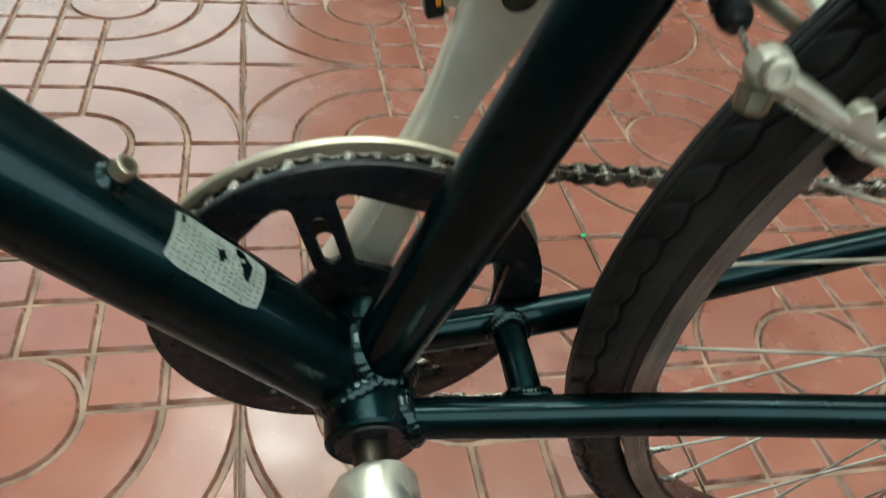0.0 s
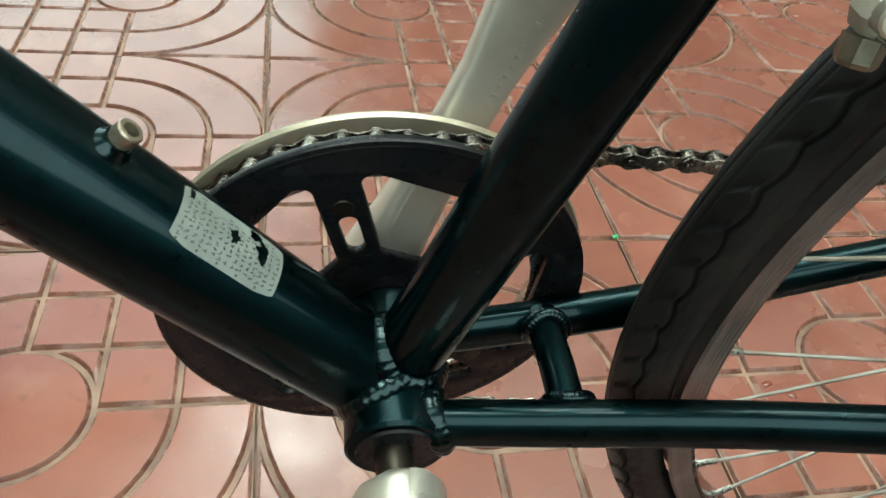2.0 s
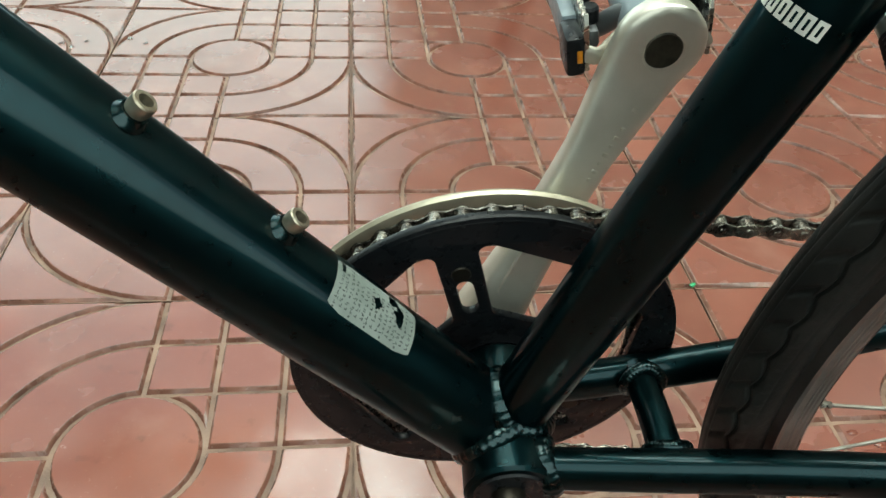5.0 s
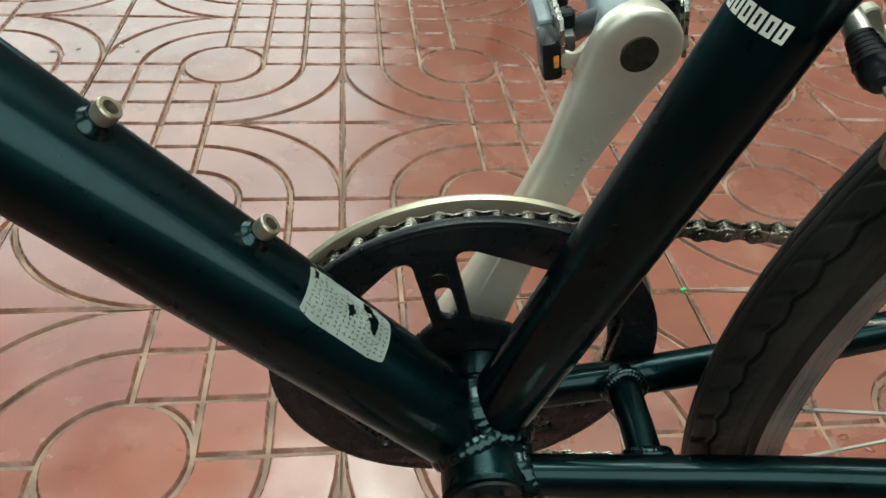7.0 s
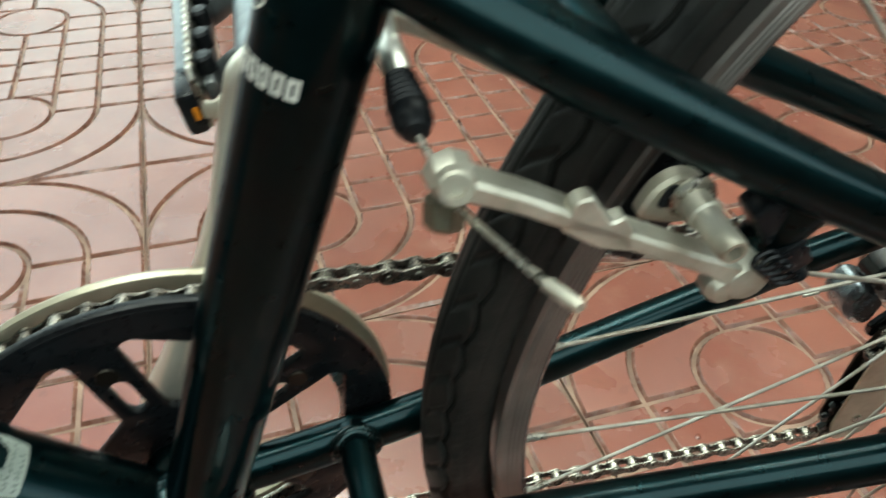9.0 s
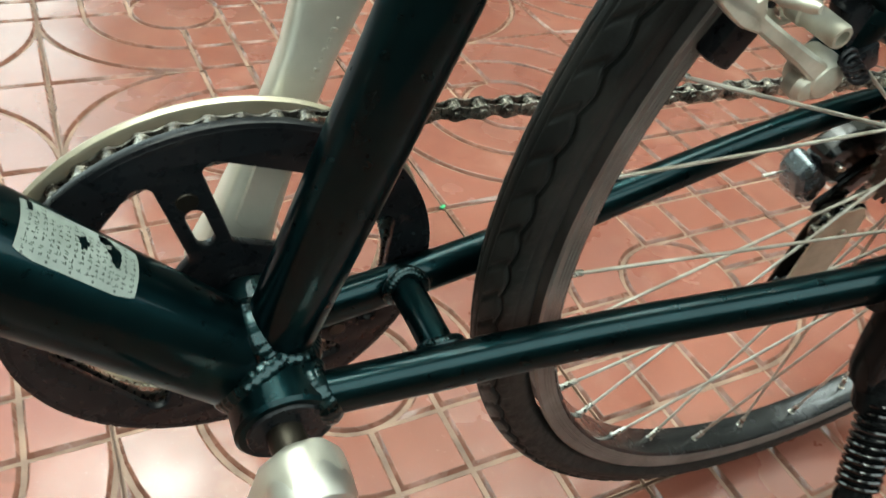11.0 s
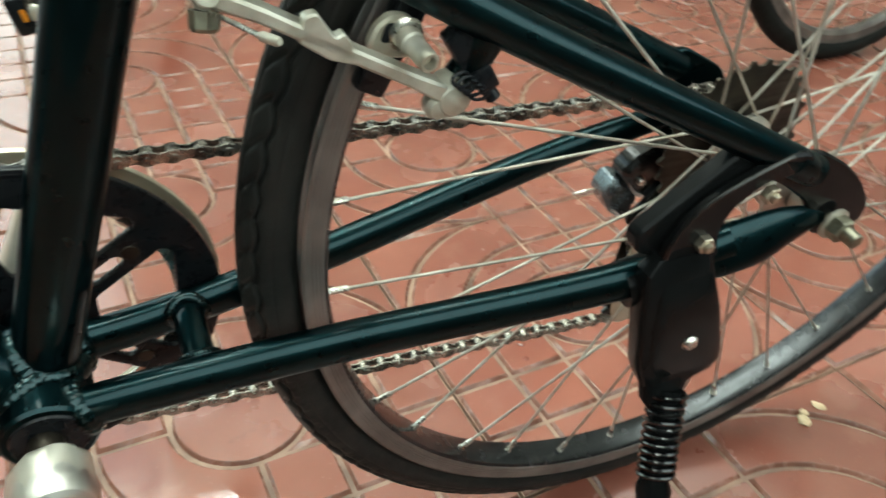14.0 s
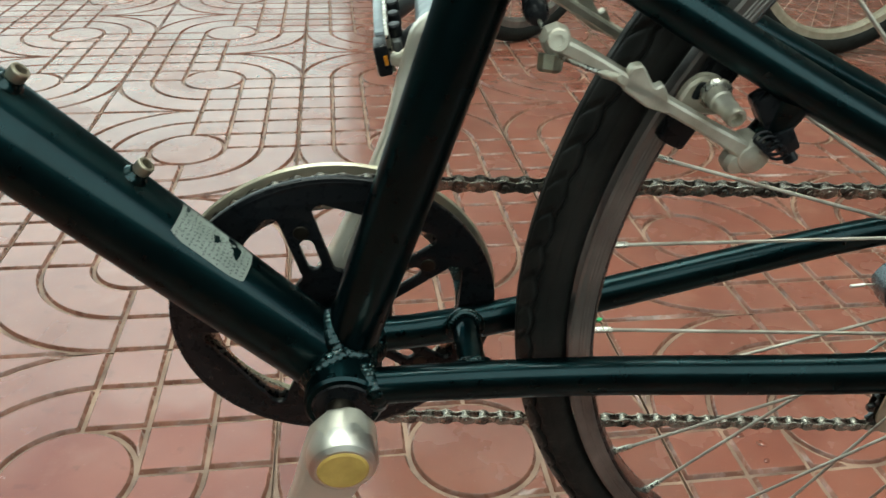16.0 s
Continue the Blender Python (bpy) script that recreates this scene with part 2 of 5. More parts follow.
def add_rings(bm, rings, cap=True, loop=False):
    """Skin a list of closed rings of points."""
    vs = [[bm.verts.new(p) for p in r] for r in rings]
    n = len(vs[0])
    pairs = list(zip(vs, vs[1:])) + ([(vs[-1], vs[0])] if loop else [])
    for a, b in pairs:
        for k in range(n):
            bm.faces.new((a[k], a[(k + 1) % n], b[(k + 1) % n], b[k]))
    if cap and not loop:
        bm.faces.new(vs[0][::-1])
        bm.faces.new(vs[-1])
    return vs


def add_lathe(bm, base, axis, profile, seg=24, cap=True):
    """profile: (distance along the axis, radius) pairs."""
    d, u, w = frame_of(axis)
    base = Vector(base)
    rings = []
    for s, r in profile:
        rings.append([base + d * s + (u * math.cos(2 * math.pi * k / seg) + w * math.sin(2 * math.pi * k / seg)) * max(r, 1e-5) for k in range(seg)])
    if profile[0] == profile[-1]:
        add_rings(bm, rings[:-1], False, True)
    else:
        add_rings(bm, rings, cap)


def lathe(base, axis, profile, seg=24):
    bm = bmesh.new()
    add_lathe(bm, base, axis, profile, seg)
    return bm


def smooth_path(pts, n):
    """Catmull-Rom through the points."""
    p = [Vector(q) for q in pts]
    p = [p[0] * 2 - p[1]] + p + [p[-1] * 2 - p[-2]]
    out = []
    for i in range(1, len(p) - 2):
        for k in range(n):
            t = k / n
            a, b, c, d = p[i - 1], p[i], p[i + 1], p[i + 2]
            out.append(0.5 * ((2 * b) + (c - a) * t + (2 * a - 5 * b + 4 * c - d) * t * t + (3 * b - a - 3 * c + d) * t ** 3))
    out.append(p[-2])
    return out


def add_tube(bm, pts, radius, seg=20, flat=None):
    """A tube along points; radius: a number or one per point; flat: (direction, factor) squeezes the section."""
    pts = [Vector(p) for p in pts]
    rings = []
    u = None
    for i, p in enumerate(pts):
        d = (pts[min(i + 1, len(pts) - 1)] - pts[max(i - 1, 0)]).normalized()
        if u is None:
            _, u, w = frame_of(d)
        u = (u - d * u.dot(d)).normalized()
        w = d.cross(u)
        r = radius[i] if isinstance(radius, (list, tuple)) else radius
        ring = []
        for k in range(seg):
            a = 2 * math.pi * k / seg
            o = u * math.cos(a) * r + w * math.sin(a) * r
            if flat:
                f = Vector(flat[0]).normalized()
                o -= f * o.dot(f) * (1 - flat[1])
            ring.append(p + o)
        rings.append(ring)
    add_rings(bm, rings)


def tube(pts, radius, seg=20, flat=None):
    bm = bmesh.new()
    add_tube(bm, pts, radius, seg, flat)
    return bm


def add_plate(bm, outline, y0, y1, bevel=0.0006, inset=None):
    """A plate in the xz plane from y0 (near) to y1, with bevelled rims; outline: (x, z) points, convex or nearly so."""
    c = Vector((sum(p[0] for p in outline) / len(outline), sum(p[1] for p in outline) / len(outline)))

    def shrink(b):
        out = []
        n = len(outline)
        for k in range(n):
            p, q, r = Vector(outline[k - 1]), Vector(outline[k]), Vector(outline[(k + 1) % n])
            e1, e2 = (q - p), (r - q)
            n1, n2 = Vector((-e1.y, e1.x)), Vector((-e2.y, e2.x))
            if n1.length < 1e-9 or n2.length < 1e-9:
                out.append(q)
                continue
            m = n1.normalized() + n2.normalized()
            m = m.normalized() if m.length > 1e-6 else n1.normalized()
            out.append(q + m * b * turn)
        return out
    area = sum(outline[k - 1][0] * outline[k][1] - outline[k][0] * outline[k - 1][1] for k in range(len(outline)))
    turn = 1 if area > 0 else -1
    sm = shrink(bevel)
    rings = [[(p[0], y0, p[1]) for p in sm], [(p[0], y0 + bevel, p[1]) for p in outline], [(p[0], y1 - bevel, p[1]) for p in outline], [(p[0], y1, p[1]) for p in sm]]
    add_rings(bm, rings)


def plate(outline, y0, y1, bevel=0.0006):
    bm = bmesh.new()
    add_plate(bm, outline, y0, y1, bevel)
    return bm


def rounded(points, r, n=4):
    """Round the corners of an outline."""
    out = []
    for k in range(len(points)):
        p, q, s = Vector(points[k - 1]), Vector(points[k]), Vector(points[(k + 1) % len(points)])
        a, b = (p - q), (s - q)
        rr = min(r, a.length * 0.45, b.length * 0.45)
        a, b = q + a.normalized() * rr, q + b.normalized() * rr
        for i in range(n + 1):
            t = i / n
            out.append(tuple(a * (1 - t) ** 2 + q * 2 * t * (1 - t) + b * t * t))
    return out


def circle(cx, cz, r, n=32, a0=0.0):
    return [(cx + r * math.cos(a0 + 2 * math.pi * k / n), cz + r * math.sin(a0 + 2 * math.pi * k / n)) for k in range(n)]


def holed_plate(outlines, thick, bevel=0.0006):
    """A plate with holes: the first outline is the rim, the others are holes. It lies in xy, z is its thickness."""
    cu = bpy.data.curves.new("plate", 'CURVE')
    cu.dimensions, cu.fill_mode, cu.extrude, cu.bevel_depth, cu.bevel_resolution = '2D', 'BOTH', thick / 2 - bevel, bevel, 1
    for o in outlines:
        sp = cu.splines.new('POLY')
        sp.points.add(len(o) - 1)
        for p, q in zip(sp.points, o):
            p.co = (q[0], q[1], 0, 1)
        sp.use_cyclic_u = True
    ob = bpy.data.objects.new("plate", cu)
    scene.collection.objects.link(ob)
    me = bpy.data.meshes.new_from_object(ob.evaluated_get(bpy.context.evaluated_depsgraph_get()))
    bpy.data.objects.remove(ob)
    bpy.data.curves.remove(cu)
    bm = bmesh.new()
    bm.from_mesh(me)
    bpy.data.meshes.remove(me)
    bmesh.ops.remove_doubles(bm, verts=bm.verts, dist=1e-6)
    bmesh.ops.transform(bm, matrix=Matrix.Rotation(radians(90), 4, 'X'), verts=bm.verts)     # x, z outline; y thickness
    return bm


def moved(bm, m):
    bmesh.ops.transform(bm, matrix=m, verts=bm.verts)
    return bm


def hexagon(base, axis, r, h):
    return lathe(base, axis, [(0, r), (h * 0.9, r), (h, r * 0.9)], 6)


def add_box(bm, c, s, m=None, bevel=0.0):
    g = bmesh.ops.create_cube(bm, size=1, matrix=Matrix.Translation(c) @ (m or Matrix()) @ Matrix.Diagonal((*s, 1)))
    if bevel:
        es = list({e for v in g["verts"] for e in v.link_edges})
        bmesh.ops.bevel(bm, geom=es, offset=bevel, segments=2, affect='EDGES', profile=0.5)


def box(c, s, m=None, bevel=0.0):
    bm = bmesh.new()
    add_box(bm, c, s, m, bevel)
    return bm


# ---- the room ----
def wall(name, outline, thick, m, mat, label):
    """A wall with openings; outlines in its own plane."""
    bm = moved(holed_plate(outline, thick, 0.002), m)
    return tagged(new(name, mesh_of(bm, mat)), label, "wall", kind="structure")


def rect(a, b, c, d):
    return [(a, c), (b, c), (b, d), (a, d)]


W = 0.15
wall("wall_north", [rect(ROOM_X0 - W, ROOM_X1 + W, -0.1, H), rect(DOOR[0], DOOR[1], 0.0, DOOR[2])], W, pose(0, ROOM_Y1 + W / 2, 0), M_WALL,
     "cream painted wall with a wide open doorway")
wall("wall_south", [rect(ROOM_X0 - W, ROOM_X1 + W, -0.1, H), rect(*WINDOW)], W, pose(0, ROOM_Y0 - W / 2, 0), M_DARKWALL, "unseen wall with a wide open window, made dark grey to darken reflections")
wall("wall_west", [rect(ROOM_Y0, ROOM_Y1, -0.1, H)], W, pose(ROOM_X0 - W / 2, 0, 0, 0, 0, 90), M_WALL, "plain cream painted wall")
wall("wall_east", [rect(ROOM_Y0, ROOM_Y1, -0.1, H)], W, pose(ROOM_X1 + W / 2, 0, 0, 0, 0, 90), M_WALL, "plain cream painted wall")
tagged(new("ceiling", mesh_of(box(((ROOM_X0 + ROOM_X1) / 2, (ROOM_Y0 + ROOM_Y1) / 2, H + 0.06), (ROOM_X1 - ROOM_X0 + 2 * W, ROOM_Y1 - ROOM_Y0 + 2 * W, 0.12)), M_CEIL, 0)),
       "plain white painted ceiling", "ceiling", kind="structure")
bm = bmesh.new()
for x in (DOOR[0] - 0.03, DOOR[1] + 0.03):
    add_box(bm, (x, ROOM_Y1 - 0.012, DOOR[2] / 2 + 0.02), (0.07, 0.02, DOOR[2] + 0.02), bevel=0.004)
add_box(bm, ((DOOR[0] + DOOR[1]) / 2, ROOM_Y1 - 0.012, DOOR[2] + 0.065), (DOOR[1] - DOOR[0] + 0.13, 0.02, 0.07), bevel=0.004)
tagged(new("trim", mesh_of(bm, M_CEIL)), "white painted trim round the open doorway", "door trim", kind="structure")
# unseen blocker outside the doorway, added to trim daylight near the floor
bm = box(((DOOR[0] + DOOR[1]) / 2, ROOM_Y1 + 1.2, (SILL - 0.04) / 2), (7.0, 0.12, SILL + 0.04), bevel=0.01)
tagged(new("parapet", mesh_of(bm, M_WALL)), "unseen low cream parapet, added outside the doorway to cut low daylight", "parapet", kind="structure")
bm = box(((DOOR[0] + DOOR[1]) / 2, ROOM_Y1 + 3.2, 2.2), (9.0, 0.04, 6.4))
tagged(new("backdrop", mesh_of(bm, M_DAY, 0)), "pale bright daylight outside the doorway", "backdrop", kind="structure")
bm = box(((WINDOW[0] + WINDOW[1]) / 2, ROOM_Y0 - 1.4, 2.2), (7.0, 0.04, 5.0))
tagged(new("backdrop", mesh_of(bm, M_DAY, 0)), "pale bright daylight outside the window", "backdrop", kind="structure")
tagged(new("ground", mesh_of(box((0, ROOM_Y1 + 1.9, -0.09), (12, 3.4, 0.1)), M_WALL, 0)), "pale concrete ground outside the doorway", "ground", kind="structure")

lamp = thing("ceiling_lamp", "unseen white ceiling lamp with four lit fluorescent tubes", "ceiling lamp", pose(*LAMPS[0]), "ceiling lamps")
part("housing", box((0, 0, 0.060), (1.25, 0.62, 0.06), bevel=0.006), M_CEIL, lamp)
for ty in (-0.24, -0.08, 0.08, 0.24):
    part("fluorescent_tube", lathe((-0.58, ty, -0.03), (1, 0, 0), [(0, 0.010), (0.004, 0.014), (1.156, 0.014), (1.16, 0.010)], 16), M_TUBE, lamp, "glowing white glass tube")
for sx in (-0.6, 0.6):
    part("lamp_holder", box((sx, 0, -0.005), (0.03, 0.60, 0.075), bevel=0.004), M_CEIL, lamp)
# six unseen extra lamps, added for overhead brightness
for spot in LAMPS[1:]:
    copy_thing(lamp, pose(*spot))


# ---- the bicycle: x to the rear wheel, y to the chain side, z up, from the bottom bracket's centre ----
BIKE = Matrix.Translation((0.076, -0.8188, 0.29697)) @ Matrix.Rotation(radians(-2.5), 4, 'Z') @ Matrix.Rotation(radians(5.0), 4, 'X')
bike = thing("bicycle", "dark green city bicycle leaning on its kickstand", "bicycle", BIKE)
AX = Vector((0.4265, 0, 0.0442))      # rear axle
DT0 = Vector((0.0064, 0, -0.0116))   # foot of the down tube's axis
DT = Vector((-0.6976, 0.0220, 0.7165)).normalized()    # down tube's way up
DN = Vector((0.7165, 0, 0.6976))     # across it
ST0 = Vector((0.0049, 0, 0.0212))
ST = Vector((0.2902, -0.0220, 0.957)).normalized()     # seat tube's way up
SN = Vector((-0.957, 0, 0.2902))
R_ST = 0.0151


def r_dt(s):
    """The down tube swells a little on its way up."""
    return 0.0209 + 0.0079 * s


part("down_tube", tube([DT0 + DT * s for s in (0.018, 0.2, 0.45, 0.62)], [r_dt(s) for s in (0.018, 0.2, 0.45, 0.62)], 64), M_PAINT, bike)
part("seat_tube", tube([ST0 + ST * s for s in (-0.008, 0.2, 0.4)], R_ST, 48), M_PAINT, bike)
shell = part("bottom_bracket_shell", lathe((0, -0.034, 0), (0, 1, 0), [(0, 0.0165), (0.0, 0.0195), (0.0015, 0.0210), (0.0665, 0.0210), (0.068, 0.0195), (0.068, 0.0165)], 48), M_PAINT, bike)
part("bearing_cup", lathe((0, -0.0352, 0), (0, 1, 0), [(0, 0.009), (0, 0.0160), (0.001, 0.0168), (0.003, 0.0168)], 32), M_BLACK, shell)
part("bearing_cup", lathe((0, 0.0345, 0), (0, 1, 0), [(0, 0.0200), (0.009, 0.0200), (0.0105, 0.0188)], 40), M_BLACK, shell, "dark metal bearing cup")

STAY_L = smooth_path([(0.004, -0.024, 0.004), (0.06, -0.031, 0.0128), (0.14, -0.037, 0.0183), (0.24, -0.047, 0.0235), (0.30, -0.0535, 0.0295), (0.330, -0.0575, 0.0390), (0.350, -0.0600, 0.0460)], 8)
STAY_R = smooth_path([(0.004, 0.024, -0.003), (0.06, 0.032, -0.004), (0.14, 0.038, 0.008), (0.24, 0.048, 0.026), (0.32, 0.056, 0.039), (0.398, 0.063, 0.047)], 8)
for side, pts in (("left", STAY_L), ("right", STAY_R)):
    n = len(pts)
    if side == "left":                # pressed oval, deeper towards the wheel
        part("chain_stay", tube(pts, [0.0110 + 0.0016 * min(1, k / n / 0.8) - 0.006 * max(0, k / n - 0.88) for k in range(n)], 28, ((0, 1, 0.1), 0.80)), M_PAINT, bike)
    else:
        part("chain_stay", tube(pts, [0.0116 - 0.0030 * max(0, k / n - 0.45) - 0.012 * max(0, k / n - 0.88) for k in range(n)], 28, ((0, 1, 0.1), 0.78)), M_PAINT, bike)
for sy in (-1, 1):
    pts = smooth_path([(0.078, sy * 0.018, 0.246), (0.12, sy * 0.034, 0.2235), (0.2, sy * 0.045, 0.181), (0.30, sy * 0.055, 0.132), (0.392, sy * 0.060, 0.086)], 8)
    part("seat_stay", tube(pts, [0.0092 - 0.0004 * max(0, k / len(pts) - 0.7) for k in range(len(pts))], 24), M_PAINT, bike)
part("stay_bridge", tube([(0.0705, -0.030, 0.010), (0.0705, 0.0, 0.008), (0.0705, 0.031, 0.003)], 0.0078, 24), M_PAINT, bike)
part("stay_bridge", tube([(0.135, -0.036, 0.215), (0.135, 0.036, 0.215)], 0.007, 20), M_PAINT, bike)


def weld(pts, r, parent, label="rippled painted weld bead"):
    """Overlapping beads along a seam."""
    bm = bmesh.new()
    p = [Vector(q) for q in pts]
    dense, rest = [p[0]], 0.0
    step = r * 0.10
    for a, b in zip(p, p[1:]):
        d = (b - a).length
        s = step - rest
        while s <= d:
            dense.append(a.lerp(b, s / d))
            s += step
        rest = d - (s - step)
    per = random.uniform(0.42, 0.52) * r
    rad, run = [], 0.0
    for i, q in enumerate(dense):
        run += step
        f = (run / per) % 1.0
        rad.append(1.05 * r * (0.94 + 0.06 * (f / 0.3 if f < 0.3 else (1 - (f - 0.3) / 0.7)) ** 0.8))
    add_tube(bm, dense, rad, 12)
    return part("weld", bm, M_WELD, parent, label, 75)


seam = []
for k in range(-10, 11):
    y = R_ST * math.sin(k / 10 * math.pi / 2) * 0.999
    # where both tube walls meet
    c1 = math.sqrt(r_dt(0.055) ** 2 - y * y) + DN.dot(DT0)
    c2 = math.sqrt(R_ST ** 2 - y * y) + SN.dot(ST0)
    det = DN.x * SN.z - SN.x * DN.z
    seam.append(((c1 * SN.z - DN.z * c2) / det, y, (DN.x * c2 - SN.x * c1) / det))
weld([(x + 0.0006, y * 0.97, z - 0.0030) for x, y, z in seam], 0.0060, bike)


def shell_seam(direction, radius, offset=Vector((0, 0, 0)), a0=-180, a1=180):
    """The seam of a tube on the shell's round wall."""
    d = Vector(direction).normalized()
    u = Vector((0, 1, 0))
    w = d.cross(u)
    pts = []
    for k in range(33):
        a = radians(a0 + (a1 - a0) * k / 32)
        o = offset + u * math.cos(a) * radius + w * math.sin(a) * radius
        y = max(-0.033, min(0.033, o.y))
        side = o.x * w.x + o.z * w.z
        side = max(-0.0205, min(0.0205, side))
        depth = math.sqrt(0.0212 ** 2 - side ** 2) - 0.0030
        q = w * side + d * depth
        pts.append((q.x, y, q.z))
    return pts


weld(shell_seam((-0.6976, 0, 0.7165), 0.0190, a0=90, a1=270), 0.0062, bike)
weld(shell_seam((0.2902, 0, 0.957), R_ST - 0.0020, a0=90, a1=270), 0.0062, bike)
weld(shell_seam((1, 0, 0.15), 0.0100, Vector((0, -0.0215, 0.002)), 60, 300), 0.0060, bike)
weld(shell_seam((1, 0, -0.05), 0.0100, Vector((0, 0.0215, 0.0)), 60, 300), 0.0060, bike)
for y, z in ((-0.0215, 0.0098), (0.0225, 0.0045)):
    weld([(0.0705 + 0.0088 * math.cos(a), y + (0.0016 if y < 0 else -0.0016) * math.cos(2 * a), z + 0.0088 * math.sin(a)) for a in [2 * math.pi * k / 30 for k in range(31)]], 0.0032, bike)


def bottle_bolt(s):
    base = DT0 + DT * s + DN * (r_dt(s) - 0.0006)
    b = part("bottle_bolt", lathe(base + DN * 0.002, DN, [(0, 0.0026), (0.0015, 0.0026), (0.0016, 0.0038), (0.0034, 0.0043), (0.0068, 0.0043), (0.0074, 0.0039), (0.0074, 0.0026), (0.0040, 0.0024)], 24),
             M_BOLT, bike, "dull steel socket bolt")
    part("boss", lathe(base, DN, [(0, 0.0066), (0.0010, 0.0062), (0.0020, 0.0052), (0.0034, 0.0047), (0.0034, 0.0030)], 24), M_WELD, b, "dark green threaded boss")
    # black hexagonal disc as the shade inside the bolt's recess
    part("hex_socket_shade", lathe(base + DN * 0.0058, DN, [(0, 0.0025), (0.0004, 0.0025)], 6), M_BLACK, b)


bottle_bolt(0.2274)
bottle_bolt(0.1638)

# sticker round the down tube
def on_tube(s, a, lift):
    return DT0 + DT * s + (DN * math.cos(a) + Vector((0, 1, 0)) * math.sin(a)) * (r_dt(s) + lift)


def curved_patch(s0, s1, a0, a1, lift, ns=6, na=12, outline=None):
    bm = bmesh.new()
    if outline:
        c = bm.verts.new(on_tube(sum(p[0] for p in outline) / len(outline), sum(p[1] for p in outline) / len(outline), lift))
        ring = [bm.verts.new(on_tube(*p, lift)) for p in outline]
        for k in range(len(ring)):
            bm.faces.new((c, ring[k - 1], ring[k]))
        return bm
    grid = []
    for i in range(ns + 1):
        cut = 0.0
        row = []
        for j in range(na + 1):
            ss = s0 + (s1 - s0) * i / ns
            aa = a0 + (a1 - a0) * j / na
            # round the corners
            u, v = (i / ns - 0.5) * 2, (j / na - 0.5) * 2
            if abs(u) > 0.999 and abs(v) > 0.999:
                ss -= math.copysign(0.0016, u) * (1 if s1 > s0 else -1)
                aa -= math.copysign(0.05, v)
            row.append(bm.verts.new(on_tube(ss, aa, lift)))
        grid.append(row)
    for a, b in zip(grid, grid[1:]):
        for j in range(na):
            bm.faces.new((a[j], a[j + 1], b[j + 1], b[j]))
    return bm


A0, A1, S0, S1 = radians(-42), radians(16), 0.0945, 0.1377
sticker = part("sticker", curved_patch(S0, S1, A0, A1, 0.00025), M_PAPER, bike, "worn silver sticker with rows of small dark print")
rng = random.Random(4)
for r in range(15):
    s = S1 - 0.0028 - r * 0.00272
    a = A0 + 0.10
    bm = bmesh.new()
    if r % 3 == 0:
        bm.faces.new([bm.verts.new(on_tube(s + 0.0005 * math.cos(t), a - 0.045 + 0.022 * math.sin(t), 0.0004)) for t in [math.pi * k / 4 for k in range(8)]])
    stop = A1 - rng.uniform(0.10, 0.30)
    while a < stop:
        w = rng.uniform(0.060, 0.085)
        # one sign: a few strokes, too worn to read
        for _ in range(3):
            u0, v0 = rng.uniform(-0.00085, 0.0003), rng.uniform(0, 0.55) * w
            du, dv = (rng.uniform(0.0009, 0.0013), 0.014) if rng.random() < 0.5 else (0.00034, rng.uniform(0.4, 0.8) * w)
            bm.faces.new([bm.verts.new(on_tube(ss, aa, 0.0004)) for ss, aa in ((s + u0, a + v0), (s + u0 + du, a + v0), (s + u0 + du, a + min(v0 + dv, w)), (s + u0, a + min(v0 + dv, w)))])
        a += w + 0.018
    part("print_line", bm, M_INK, sticker)
for cs, ca, rs, ra, seed in ((0.1160, radians(-8), 0.0024, 0.135, 1), (0.1040, radians(-6), 0.0030, 0.21, 2), (0.1075, radians(8), 0.0030, 0.12, 3), (0.1345, radians(6), 0.0011, 0.13, 5)):
    q = random.Random(seed)
    pts = []
    for k in range(22):
        rr = q.uniform(0.62, 1.12)
        t = 2 * math.pi * k / 22
        pts.append((cs + rs * rr * math.cos(t), ca + ra * rr * math.sin(t)))
    part("torn_spot", curved_patch(0, 0, 0, 0, 0.0005, outline=pts), M_PAINT, sticker, "torn spot showing dark green paint")

# decal on the seat tube: plain blocks instead of the name
def on_seat(s, a, lift):
    return ST0 + ST * (s - 0.021) + (SN * math.cos(a) + Vector((0, -1, 0)) * math.sin(a)) * (R_ST + lift)


for k in range(-3, 3):
    bm = bmesh.new()
    a0 = radians(34 + k * 14.5)
    a1 = a0 + radians(11.5)
    n = 5
    for s0, s1, b0, b1 in ((0.2194, 0.2206, a0, a1), (0.2239, 0.2251, a0, a1), (0.2206, 0.2239, a0, a0 + radians(4.2)), (0.2206, 0.2239, a1 - radians(4.2), a1)):
        g = [[bm.verts.new(on_seat(s, b0 + (b1 - b0) * j / n, 0.0003)) for j in range(n + 1)] for s in (s0, s1)]
        for j in range(n):
            bm.faces.new((g[0][j], g[0][j + 1], g[1][j + 1], g[1][j]))
    part("decal_block", bm, M_DECAL, bike, "pale block of a worn decal")
bm = bmesh.new()
n = 28
a = [bm.verts.new(on_seat(0.2405 + 0.0052 * math.cos(2 * math.pi * k / n), radians(10) + 0.0044 / R_ST * math.sin(2 * math.pi * k / n), 0.0003)) for k in range(n)]
b = [bm.verts.new(on_seat(0.2405 + 0.0044 * math.cos(2 * math.pi * k / n), radians(10) + 0.0035 / R_ST * math.sin(2 * math.pi * k / n), 0.0003)) for k in range(n)]
for k in range(n):
    bm.faces.new((a[k - 1], a[k], b[k], b[k - 1]))
part("decal_ring", bm, M_DECAL, bike, "pale oval of a worn decal")


